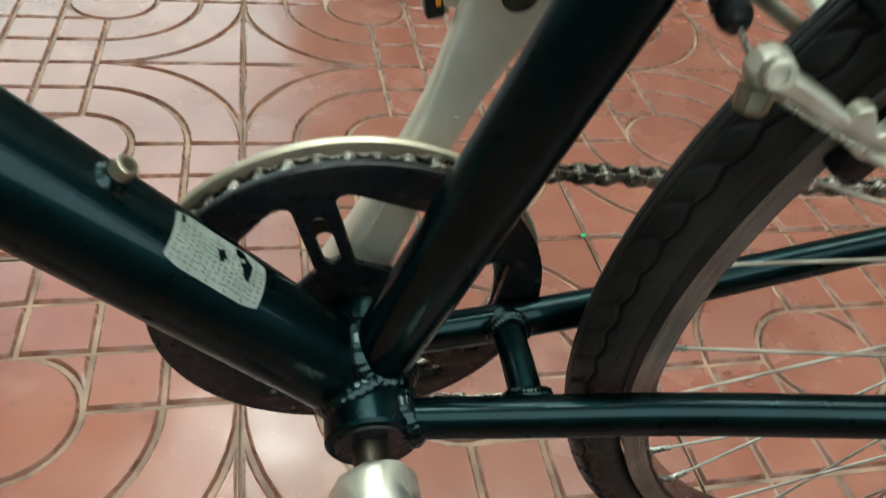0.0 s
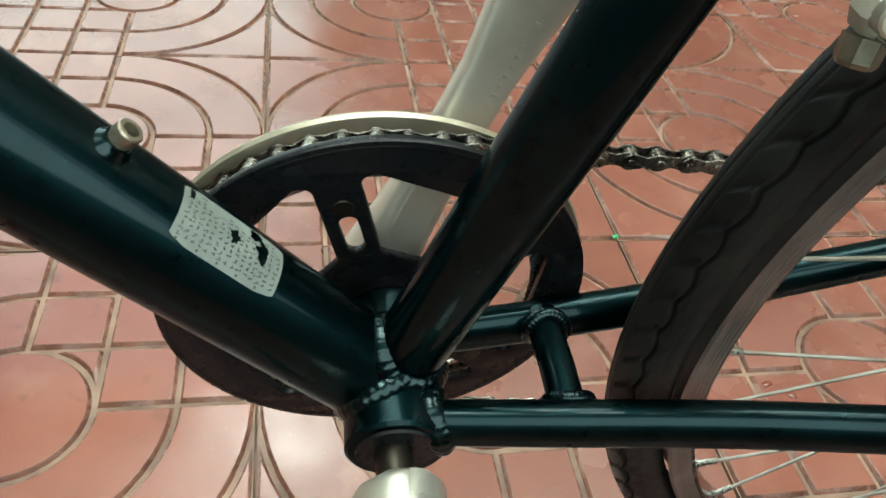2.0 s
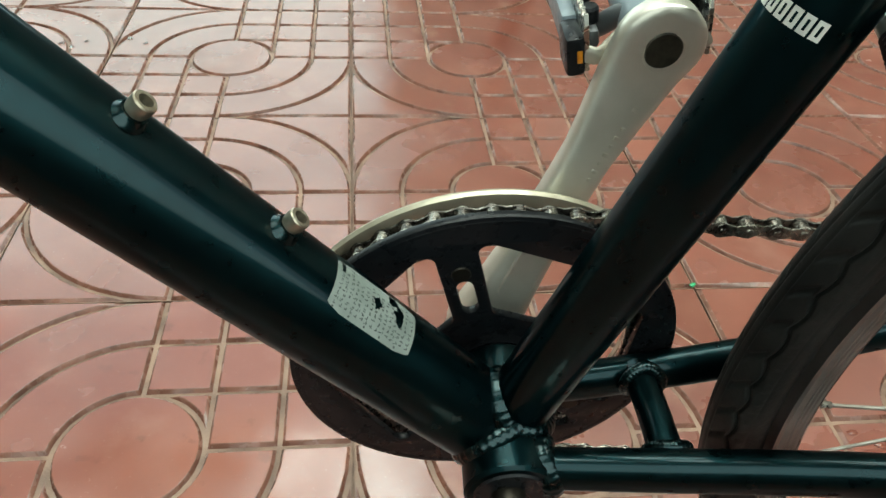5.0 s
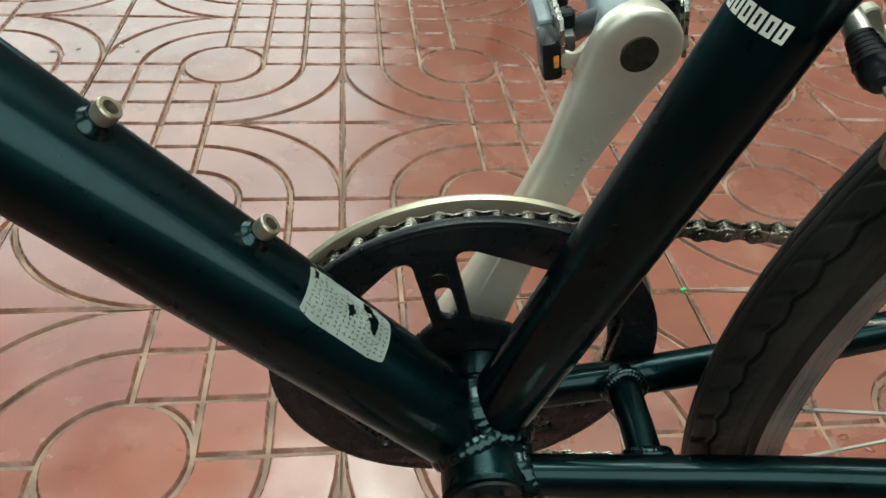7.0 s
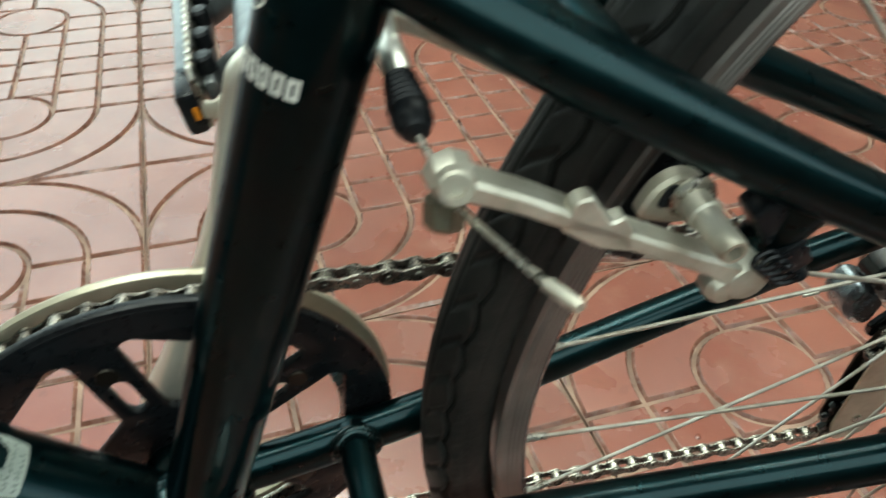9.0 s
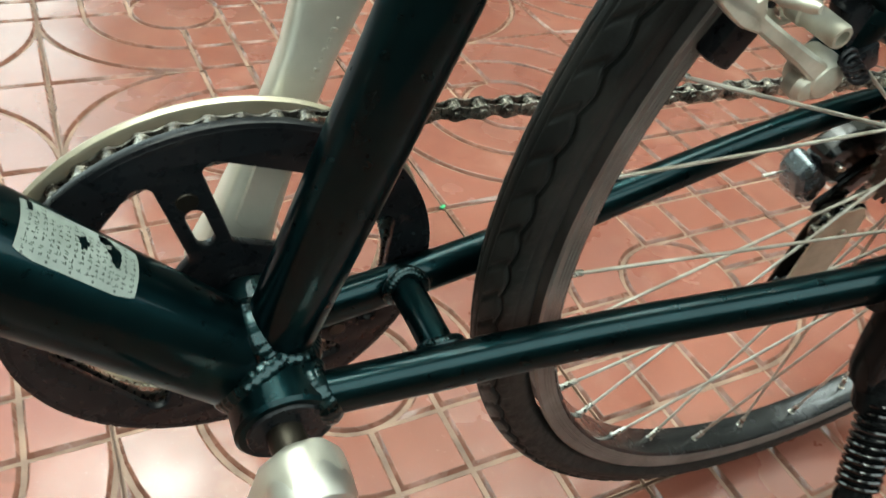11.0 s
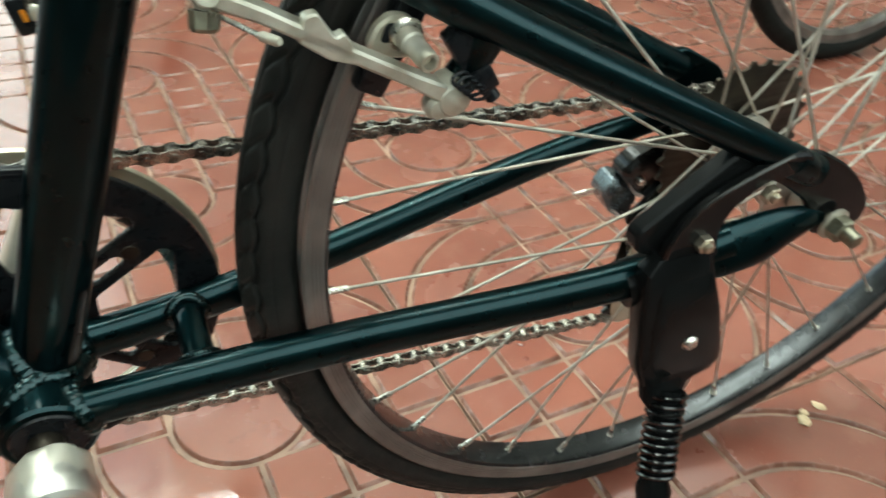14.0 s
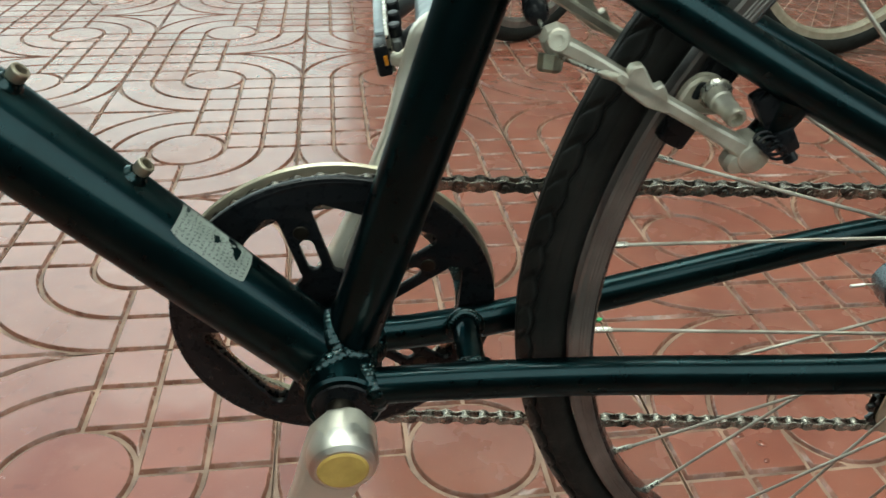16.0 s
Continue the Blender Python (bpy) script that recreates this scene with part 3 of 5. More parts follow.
# ---- crankset ----
TILT = Matrix.Translation((-0.0033, 0, 0)) @ Matrix.Rotation(radians(2.9), 4, 'Z')
SPIN = radians(66.2)                  # the chain-side crank's angle


EYE = 0.1648                         # from the spindle to the pedal axle


def crank():
    """A crank arm along +x with its inner face towards y=0; pedal eye at EYE."""
    bm = bmesh.new()
    stations = [(-0.017, 0.0060, 0.010), (-0.012, 0.0140, 0.0115), (0.0, 0.0178, 0.0125), (0.014, 0.0165, 0.012), (0.032, 0.0143, 0.0100), (0.06, 0.0126, 0.0080), (0.085, 0.0117, 0.0072), (0.108, 0.0120, 0.0068),
                (0.120, 0.0136, 0.0066), (0.132, 0.0153, 0.0066), (0.144, 0.0170, 0.0066), (0.154, 0.0183, 0.0066)]
    stations += [(EYE + 0.0198 * math.sin(t), 0.0198 * math.cos(t), 0.0066 if t < 1.2 else 0.0056) for t in (-0.2, 0.0, 0.2, 0.4, 0.65, 0.85, 1.05, 1.2, 1.35, 1.47)]
    rings = []
    for x, hw, ht in stations:
        off = 0.0245 * min(1, max(0, x) / 0.15) ** 1.15
        ring = []
        for k in range(28):
            a = 2 * math.pi * k / 28
            c, s = math.cos(a), math.sin(a)
            e = 0.42
            ring.append((x, (abs(c) ** e) * math.copysign(ht, c) + off + 0.0125, (abs(s) ** 0.62) * math.copysign(hw, s)))
        rings.append(ring)
    add_rings(bm, rings)
    return bm


def place_crank(side, angle):
    base = TILT @ Matrix.Translation((0, 0.0385 if side > 0 else -0.0475, 0)) @ Matrix.Rotation(-angle, 4, 'Y')
    if side < 0:
        base = base @ Matrix.Diagonal((1, -1, 1, 1))
    else:
        base = base @ Matrix.Translation((0, 0.012, 0))
    arm = part("crank_arm", moved(crank(), base), M_ALU, bike, "satin silver forged crank arm", 50)
    part("pedal_eye", moved(lathe((EYE - 0.0008, 0.0303, -0.0010), (0, 1, 0), [(0, 0.0080), (-0.0001, 0.0090), (0.0004, 0.0096), (0.0022, 0.0096)], 32), base), M_ALU, arm, "bright turned edge of the pedal eye")
    part("axle_end", moved(lathe((EYE, 0.0300, 0), (0, 1, 0), [(0, 0.0050), (-0.0002, 0.0078), (0.0004, 0.0084), (0.0022, 0.0084)], 32), base), M_HOLE, arm, "dark end of the pedal axle in its hole")
    return arm, base


crank_r, base_r = place_crank(1, SPIN)
crank_l, base_l = place_crank(-1, SPIN + math.pi)
part("crank_boss", moved(lathe((0, 0.002, 0), (0, 1, 0), [(0, 0.0135), (0.001, 0.0155), (0.016, 0.0180), (0.0215, 0.0177), (0.0245, 0.0166), (0.0262, 0.0140), (0.0262, 0.0)], 40), base_l), M_POLISH, crank_l, "polished round end of the crank")
part("dust_cap", moved(lathe((0, 0.0262, 0), (0, 1, 0), [(0, 0.0128), (0.0022, 0.0128), (0.0030, 0.0116), (0.0028, 0.0)], 32), base_l), M_CAP, crank_l, "yellowed round plastic dust cap")
part("spindle", moved(lathe((0, -0.052, 0), (0, 1, 0), [(0, 0.0078), (0.115, 0.0078)], 20), TILT), M_COG, bike, "brown rusty bottom bracket spindle")
for i, ch in enumerate((0.100, 0.1045, 0.109, 0.1135, 0.118, 0.1225, 0.127, 0.137)):
    bm = bmesh.new()
    add_box(bm, (ch, 0.0055 + 0.0245 * min(1, ch / 0.15) ** 1.15 - 0.0002, -0.0035 - 0.0002 * i), (0.0020, 0.0005, 0.0026 if i % 2 else 0.0018), bevel=0.0002)
    part("stamped_mark", moved(bm, base_r), M_ALU, crank_r, "faint stamped mark")

bm = plate(rounded([(0.030, -0.0085), (0.078, -0.0075), (0.082, 0.0), (0.078, 0.0075), (0.030, 0.0085), (0.0265, 0.0)], 0.005, 4), -0.0009, 0.0009, 0.0006)
for v in bm.verts:
    v.co.y += 0.0125 + 0.0245 * min(1, v.co.x / 0.15) ** 1.15 - (0.0100 if v.co.x < 0.06 else 0.0072)
part("raised_panel", moved(bm, base_r), M_ALU, crank_r, "raised panel on the crank's inner face")

RC = Vector((0.0, 0, -0.0008))    # the ring's centre on its axis


def chainring():
    outline = [circle(0, 0, 0.0964, 120)]
    for k in range(5):
        mid = radians(69 + 72 * k)
        pts = []                      # window with well rounded corners
        for cu, cv, a0 in ((1, 1, 0), (-1, 1, 90), (-1, -1, 180), (1, -1, 270)):
            ru, rv = (0.22, 0.32) if cv > 0 else (0.24, 0.22)
            for i in range(9):
                t = radians(a0 + 90 * i / 8)
                u, v = cu * (1 - ru) + ru * math.cos(t), cv * (1 - rv) + rv * math.sin(t)
                r, turn = 0.0580 + 0.0240 * v, mid + u * radians(26.5 + 4.0 * v)
                pts.append((r * math.cos(turn), r * math.sin(turn)))
        outline.append(pts)
        arm = radians(33 + 72 * k)
        d, q = Vector((math.cos(arm), math.sin(arm))), Vector((-math.sin(arm), math.cos(arm)))
        slot = []
        for a in np.linspace(-90, 90, 7):
            slot.append(d * (0.0560 + 0.0050 * math.cos(radians(a))) + q * 0.0050 * math.sin(radians(a)))
        for a in np.linspace(90, 270, 7):
            slot.append(d * (0.0420 + 0.0050 * math.cos(radians(a))) + q * 0.0050 * math.sin(radians(a)))
        outline.append([tuple(p) for p in slot])
    return holed_plate(outline, 0.0048, 0.0011)


ring_m = TILT @ Matrix.Translation(RC)
ring = part("chainring", moved(chainring(), ring_m @ Matrix.Translation((0, 0.0420, 0))), M_BLACK, bike, "black five-arm chainring disc with slots", 40)
part("ring_lip", moved(lathe((0, 0.0395, 0), (0, 1, 0), [(0, 0.0930), (0, 0.0951), (0.001, 0.0965), (0.0035, 0.0965), (0.0035, 0.0930), (0.0, 0.0930)], 120), ring_m), M_BLACK, ring)
teeth = []
for k in range(44):
    for f, r in ((0.0, 0.0850), (0.28, 0.0850), (0.40, 0.0915), (0.60, 0.0915), (0.72, 0.0850)):
        a = 2 * math.pi * (k + f) / 44
        teeth.append((r * math.cos(a), r * math.sin(a)))
part("toothed_ring", moved(holed_plate([teeth, circle(0, 0, 0.074, 60)], 0.0022, 0.0003), ring_m @ Matrix.Translation((0, 0.0478, 0))), M_STEEL, ring, "grey steel teeth")
guard = part("chain_guard", moved(lathe((0, 0.0560, -0.003), (0, 1, 0), [(0.0, 0.078), (0.0, 0.0962), (-0.0012, 0.0985), (-0.0012, 0.1000), (0.0008, 0.1008), (0.0026, 0.1000), (0.003, 0.078), (0.0, 0.078)], 120), ring_m),
             M_GUARD, bike, "pale metal chain guard ring")
for k in range(5):
    a = radians(33 + 72 * k)
    part("ring_bolt", moved(lathe((0.0655 * math.cos(a), 0.0388, 0.0655 * math.sin(a)), (0, 1, 0), [(0, 0.0022), (0.0, 0.0042), (0.0005, 0.0046), (0.002, 0.0046)], 20), ring_m), M_COG, ring, "dull round ring bolt")
part("spider_boss", moved(lathe((0, 0.0405, 0), (0, 1, 0), [(0, 0.0205), (0.0005, 0.0235), (0.002, 0.0265), (0.006, 0.0275), (0.0125, 0.022)], 40), ring_m), M_BLACK, ring)

# ---- chain ----
def arc(c, r, a0, a1, n):
    return [(c[0] + r * math.cos(radians(a0 + (a1 - a0) * k / n)), c[1] + r * math.sin(radians(a0 + (a1 - a0) * k / n))) for k in range(n + 1)]


G, P = (0.402, -0.045), (0.395, -0.1035)
# the chain hangs a little slack below the ring
line = [(x, z - 0.0032 * max(0.0, -z / 0.09)) for x, z in arc((-0.0056, -0.0008), 0.0910, 267, 91, 60)] + arc((AX.x, AX.z), 0.0325, 91, -75, 20) + arc(G, 0.0185, 120, 215, 8) + arc(P, 0.0205, 25, -93, 10)
line.append(line[0])
dense = []
for a, b in zip(line, line[1:]):
    a, b = Vector(a), Vector(b)
    k = max(1, int((b - a).length / 0.0005))
    dense += [a.lerp(b, i / k) for i in range(k)]
total = sum((dense[i] - dense[i - 1]).length for i in range(1, len(dense)))
count = 2 * round(total / 0.0127 / 2)
pitch = total / count
stops, run, nxt = [dense[0]], 0.0, pitch
for a, b in zip(dense, dense[1:]):
    run += (b - a).length
    if run >= nxt:
        stops.append(b)
        nxt += pitch
stops = stops[:count]


def link_mesh(outer):
    bm = bmesh.new()
    p, w = 0.0127 / 2, 0.0040
    out = []
    for a in np.linspace(-100, 100, 9):
        out.append((p + w * math.cos(radians(a)), w * math.sin(radians(a))))
    out.append((0, w * 0.66))
    for a in np.linspace(80, 280, 9):
        out.append((-p + w * math.cos(radians(a)), w * math.sin(radians(a))))
    out.append((0, -w * 0.66))
    ys = (0.0026, 0.0036) if outer else (0.0015, 0.0025)
    add_plate(bm, out, ys[0], ys[1], 0.0002)
    add_plate(bm, out, -ys[1], -ys[0], 0.0002)
    for x in (-p, p):
        if outer:
            add_lathe(bm, (x, -0.0042, 0), (0, 1, 0), [(0, 0.0015), (0.0003, 0.0018), (0.0081, 0.0018), (0.0084, 0.0015)], 12)
        else:
            add_lathe(bm, (x, -0.0015, 0), (0, 1, 0), [(0, 0.0034), (0.0002, 0.0038), (0.0028, 0.0038), (0.003, 0.0034)], 14)
    return mesh_of(bm, M_CHAIN, 35)


chain_y = lambda x: 0.0478 - 0.0076 * min(1, max(0, x / 0.43))
LINKS = [link_mesh(True), link_mesh(False)]
chain = part("chain", tube([(0.0, 0.0478, 0.0902), (0.006, 0.0478, 0.0902)], 0.0012, 8), M_CHAIN, bike, "oily steel roller chain")
for i in range(count):
    a, b = stops[i], stops[(i + 1) % count]
    mid = (a + b) / 2
    ob = part("chain_link", LINKS[i % 2], None, chain)
    ob.matrix_basis = Matrix.Translation((mid.x, chain_y(mid.x), mid.y)) @ Matrix.Rotation(-math.atan2(b.y - a.y, b.x - a.x), 4, 'Y')

# ---- rear wheel ----
wheel = part("rear_wheel", lathe((AX.x, -0.083, AX.z), (0, 1, 0), [(0, 0.0040), (0.0008, 0.0048), (0.155, 0.0048), (0.156, 0.0040)], 18), M_NUT, bike, "rear wheel with dusty black tyre")
R_OUT, R_SEC = 0.3308, 0.0145


def tyre_bmesh(cx, cz, r_out, r_sec, tread=True, around=1560, mat=None):
    verts, faces = [], []
    rc = r_out - r_sec
    fine = [-64 + 128 * j / 62 for j in range(63)] if tread else [-64 + 128 * j / 14 for j in range(15)]
    angles = [radians(a) for a in [-152, -138, -124, -110, -98, -90, -86, -84, -82, -78, -72, -67] + fine + [67, 72, 78, 82, 84, 86, 90, 98, 110, 124, 138, 152]]
    section = len(angles)
    for i in range(around):
        a = 2 * math.pi * i / around
        ph = i / 15 * 2 * math.pi
        for f in angles:                                        # 0: tread's middle
            fd = abs(math.degrees(f))
            r = r_sec * (1.0 + 0.02 * math.cos(2 * f))
            if tread:
                wave = 44 + 10 * abs(math.sin(ph / 2 + (0.9 if f > 0 else 0)))
                r += 0.0010 / (1 + math.exp((fd - wave) / 1.1)) - 0.0005
                r -= 0.0028 * math.exp(-((fd - wave - 1.5) / 2.6) ** 2)
                if 14 < fd < 42:
                    s = math.sin(ph / 2 + fd * 0.05)
                    r -= 0.0016 * max(0, (abs(s) - 0.90) / 0.10)
                r -= 0.0008 * math.exp(-((fd - 9) / 2.0) ** 2)
                if 62 < fd < 74:
                    r += 0.0004 * (1 if (i // 6) % 2 else 0)
                r -= 0.0004 * math.exp(-((fd - 84) / 2.0) ** 2)
            rad = rc + r * math.cos(f)
            verts.append((cx + rad * math.cos(a), r * math.sin(f) * 1.0, cz + rad * math.sin(a)))
    for i in range(around):
        for j in range(section - 1):
            a, b = i * section, ((i + 1) % around) * section
            faces.append((a + j, a + j + 1, b + j + 1, b + j))
    me = bpy.data.meshes.new("mesh")
    me.from_pydata(verts, [], faces)
    me.polygons.foreach_set("use_smooth", [True] * len(faces))
    me.materials.append(mat or M_RUBBER)
    return me


part("tyre", tyre_bmesh(AX.x, AX.z, R_OUT, R_SEC), None, wheel, "dusty black tyre with wavy tread shoulders")
HALF = [(0.0060, 0.2888), (0.0105, 0.2900), (0.0126, 0.2918), (0.0131, 0.2936), (0.0127, 0.2944), (0.0131, 0.2956), (0.0127, 0.2964), (0.0131, 0.2974), (0.0127, 0.2980), (0.0131, 0.3004), (0.0137, 0.3018), (0.0130, 0.3034)]
RIM = [(-y, r) for y, r in reversed(HALF)] + HALF + [(0.0100, 0.3000), (-0.0100, 0.3000), (-0.0130, 0.3034)]
part("rim", lathe((AX.x, 0, AX.z), (0, 1, 0), RIM, 180), M_RIM, wheel, "dirty grey alloy rim with brake wear lines", 25)
part("rim_bed", lathe((AX.x, 0, AX.z), (0, 1, 0), [(-0.0122, 0.2910), (-0.0108, 0.2892), (-0.006, 0.2880), (0.006, 0.2880), (0.0108, 0.2892), (0.0122, 0.2910), (0.009, 0.2960), (-0.009, 0.2960), (-0.0122, 0.2910)], 180), M_BED, wheel, "dark inner side of the rim", 25)
hub = part("hub", lathe((AX.x, -0.036, AX.z), (0, 1, 0), [(0, 0.009), (0.002, 0.0175), (0.003, 0.0235), (0.0055, 0.0235), (0.0068, 0.0190), (0.016, 0.0165), (0.045, 0.0165), (0.052, 0.0200), (0.0535, 0.0235), (0.056, 0.0235), (0.058, 0.017), (0.060, 0.010)], 40),
           M_HUB, wheel, "cloudy alloy hub")
NSP = 32
for k in range(NSP):
    a = radians(207.5 + 360 / NSP * k)
    left = k % 2 == 0
    fy = -0.0325 if left else 0.0185
    lean_to = radians(58) * (1 if (k // 2) % 2 else -1)
    p0 = Vector((AX.x + 0.0215 * math.cos(a + lean_to), fy + (0.0022 if (k // 2) % 2 else -0.0022), AX.z + 0.0215 * math.sin(a + lean_to)))
    p1 = Vector((AX.x + 0.2885 * math.cos(a), -0.0015 if left else 0.0015, AX.z + 0.2885 * math.sin(a)))
    sp = part("spoke", tube([p0, p1], 0.00102, 8), M_SPOKE, wheel)
    d = (p0 - p1).normalized()
    part("nipple", lathe(p1 - d * 0.001, d, [(0, 0.0027), (0.003, 0.0026), (0.0032, 0.0019), (0.0125, 0.0018), (0.0132, 0.0014)], 10), M_STEEL, sp)
for k, (teeth_n, y) in enumerate(((28, 0.0265), (24, 0.0310), (21, 0.0353), (18, 0.0392), (16, 0.0412), (14, 0.0455))):
    r = 0.0127 / 2 / math.sin(math.pi / teeth_n)
    o = []
    for i in range(teeth_n):
        for f, rr in ((0.0, r - 0.0022), (0.22, r - 0.0022), (0.42, r + 0.0018), (0.58, r + 0.0018), (0.78, r - 0.0022)):
            t = 2 * math.pi * (i + f) / teeth_n
            o.append((rr * math.cos(t), rr * math.sin(t)))
    part("sprocket", moved(holed_plate([o, circle(0, 0, 0.016, 24)], 0.0018, 0.0003), Matrix.Translation((AX.x, y, AX.z))), M_COG, wheel, "dark oily sprocket")
for sy in (-1, 1):
    nut = part("axle_nut", hexagon((AX.x, sy * 0.0660, AX.z), (0, sy, 0), 0.0080, 0.0080), M_NUT, wheel, "weathered steel axle nut")
    part("washer", lathe((AX.x, sy * 0.0638, AX.z), (0, sy, 0), [(0, 0.0095), (0.0003, 0.0102), (0.0020, 0.0102), (0.0022, 0.0095)], 24), M_CAST, nut)
    part("bearing_cone", lathe((AX.x, sy * 0.0375, AX.z), (0, sy, 0), [(0, 0.010), (0.002, 0.0105), (0.008, 0.0085), (0.020, 0.008), (0.0205, 0.005)], 20), M_HUB, wheel)

# the wheel sits slightly askew in the frame
ASKEW = Matrix.Translation((AX.x, 0.0026, AX.z)) @ Matrix.Rotation(radians(0.47), 4, 'Z') @ Matrix.Rotation(radians(0.53), 4, 'X') @ Matrix.Translation(-AX)
for ob in wheel.children:
    if ob.name.split(".")[0] in ("tyre", "rim", "rim_bed", "spoke"):
        ob.matrix_basis = ASKEW

# dropouts
o = rounded([(0.3700, 0.1010), (0.3973, 0.0960), (0.4200, 0.0840), (0.4400, 0.0690), (0.4580, 0.0490), (0.4590, 0.0360), (0.4450, 0.0290), (0.4200, 0.0330), (0.4120, 0.0440), (0.4050, 0.0560), (0.3974, 0.0641), (0.3764, 0.0785), (0.3620, 0.0860)], 0.006, 4)
part("dropout", plate(o, -0.0600, -0.0550, 0.0012), M_SATIN, bike, "glossy dark frame dropout")
part("stay_end", tube(smooth_path([(0.322, -0.0590, 0.0400), (0.342, -0.0628, 0.0435), (0.364, -0.0638, 0.0465), (0.386, -0.0630, 0.0505), (0.406, -0.0610, 0.0500), (0.420, -0.0600, 0.0480)], 5), [0.0095] + [0.0150] * 10 + [0.0148, 0.0142, 0.0134, 0.0126, 0.0118, 0.0110, 0.0102] + [0.0094, 0.0086, 0.0078, 0.0070, 0.0062, 0.0054, 0.0046, 0.0040], 24, ((0, 1, -0.5), 0.36)), M_PAINT, bike, "flattened green end of the chain stay")
part("stay_cap", lathe((0.3740, -0.0605, 0.0955), (0.84, -0.05, -0.50), [(-0.004, 0.0088), (0.010, 0.0088), (0.0145, 0.0078), (0.0170, 0.0050), (0.0175, 0.0)], 24), M_PAINT, bike, "rounded end of the seat stay")
o = rounded([(0.378, 0.094), (0.392, 0.100), (0.428, 0.082), (0.447, 0.058), (0.443, 0.036), (0.425, 0.028), (0.392, 0.034), (0.386, 0.050), (0.398, 0.054), (0.404, 0.066), (0.388, 0.080)], 0.007, 4)
part("dropout", plate(o, 0.0575, 0.0632, 0.0009), M_PAINT, bike, "dark green frame dropout")

# ---- rim brake ----
def v_brake(sy):
    """One brake arm with its pad; the other side is its mirror image."""
    y = lambda v: sy * v
    pts = [(0.0893, y(0.0456), 0.2030), (0.105, y(0.0452), 0.1955), (0.1225, y(0.0445), 0.1855), (0.140, y(0.0445), 0.1755), (0.160, y(0.0440), 0.1645), (0.1785, y(0.0420), 0.1540)]
    path = [(p[0], p[2]) for p in pts]
    top, low = [], []
    for k, (px, pz) in enumerate(path):
        (ax, az), (bx, bz) = path[max(k - 1, 0)], path[min(k + 1, len(path) - 1)]
        n = Vector((az - bz, bx - ax)).normalized() * (0.0031, 0.0027, 0.0026, 0.0027, 0.0028, 0.0040)[k]
        top.append((px + n.x, pz + n.y))
        low.append((px - n.x, pz - n.y))
    arm = part("brake_arm", plate(rounded(low + top[::-1], 0.0015, 3), *sorted((y(0.0372), y(0.0470))), 0.0011), M_CAST, bike, "weathered cast alloy brake arm")
    # return-spring lug and step on the arm
    o = rounded([(0.1165, 0.1850), (0.1190, 0.1942), (0.1235, 0.1950), (0.1268, 0.1900), (0.1300, 0.1852), (0.1330, 0.1872), (0.1360, 0.1825), (0.1375, 0.1740), (0.128, 0.1770)], 0.0016, 3)
    ys = sorted((y(0.0415), y(0.0470)))
    part("arm_lug", plate(o, ys[0], ys[1], 0.0007), M_CAST, arm)
    # pivot housing
    part("pivot_cap", lathe((0.1785, y(0.0345), 0.1535), (0, sy, 0), [(0, 0.0080), (0.002, 0.0090), (0.007, 0.0092), (0.0105, 0.0084), (0.0130, 0.0062), (0.0140, 0.0030), (0.0142, 0.0)], 28), M_CAST, arm, "rounded cast brake pivot")
    part("pivot_bolt", lathe((0.1725, y(0.0390), 0.1500), (0, sy, 0), [(0, 0.0052), (0.005, 0.0054), (0.0075, 0.0040), (0.0082, 0.0)], 20), M_CAST, arm)
    # pad carrier: slotted eye, conical washers, barrel
    o = rounded([(0.146, 0.17), (0.1507, 0.1805), (0.1567, 0.1843), (0.165, 0.1825), (0.1703, 0.1745), (0.169, 0.1661), (0.16, 0.1657)], 0.005, 4)
    ys = sorted((y(0.0255), y(0.0315)))
    eye = part("pad_eye", plate(o, ys[0], ys[1], 0.0012), M_CAST, arm, "slotted cast eye for the brake pad")
    # no opening is cut: a thin black plate paints the slot's shade
    part("eye_slot_shade", plate(rounded([(0.1515, 0.1735), (0.1545, 0.1820), (0.1605, 0.1800), (0.1615, 0.1735)], 0.003, 3), *sorted((y(0.0311), y(0.0319))), 0.0001), M_BLACK, eye)
    part("pad_washer", lathe((0.1622, y(0.0310), 0.1762), (0, sy, -0.0), [(0, 0.0068), (0.0015, 0.0071), (0.0030, 0.0064), (0.0036, 0.0050)], 24), M_STEEL, arm)
    part("pad_bolt", lathe((0.1618, y(0.0345), 0.1762), (0.03, sy, -0.02), [(0, 0.0050), (0.0055, 0.0050), (0.0060, 0.0044), (0.0062, 0.0042), (0.0195, 0.0041), (0.0205, 0.0036), (0.0205, 0.0025), (0.0165, 0.0024)], 24), M_CAST, arm, "hollow silver pad bolt")
    # black pad against the rim
    bm = box((0, 0, 0), (0.0135, 0.0095, 0.054), bevel=0.0022)
    part("brake_pad", moved(bm, Matrix.Translation((0.1625, y(0.0205), 0.1720)) @ Matrix.Rotation(radians(26), 4, 'Y')), M_BLACK, arm, "black rubber brake pad")
    part("pad_post", lathe((0.1622, y(0.022), 0.1762), (0, sy, 0), [(0, 0.0032), (0.012, 0.0032)], 14), M_STEEL, arm)
    # mounting post and black spring box
    part("brake_post", tube([(0.193, y(0.0435), 0.182), (0.183, y(0.036), 0.153)], 0.0075, 16), M_PAINT, arm)
    bm = box((0.1830, y(0.0400), 0.1725), (0.011, 0.010, 0.019), Matrix.Rotation(radians(-33), 4, 'Y'), 0.0018)
    add_box(bm, (0.1905, y(0.0440), 0.1615), (0.009, 0.009, 0.012), Matrix.Rotation(radians(-33), 4, 'Y'), 0.0014)
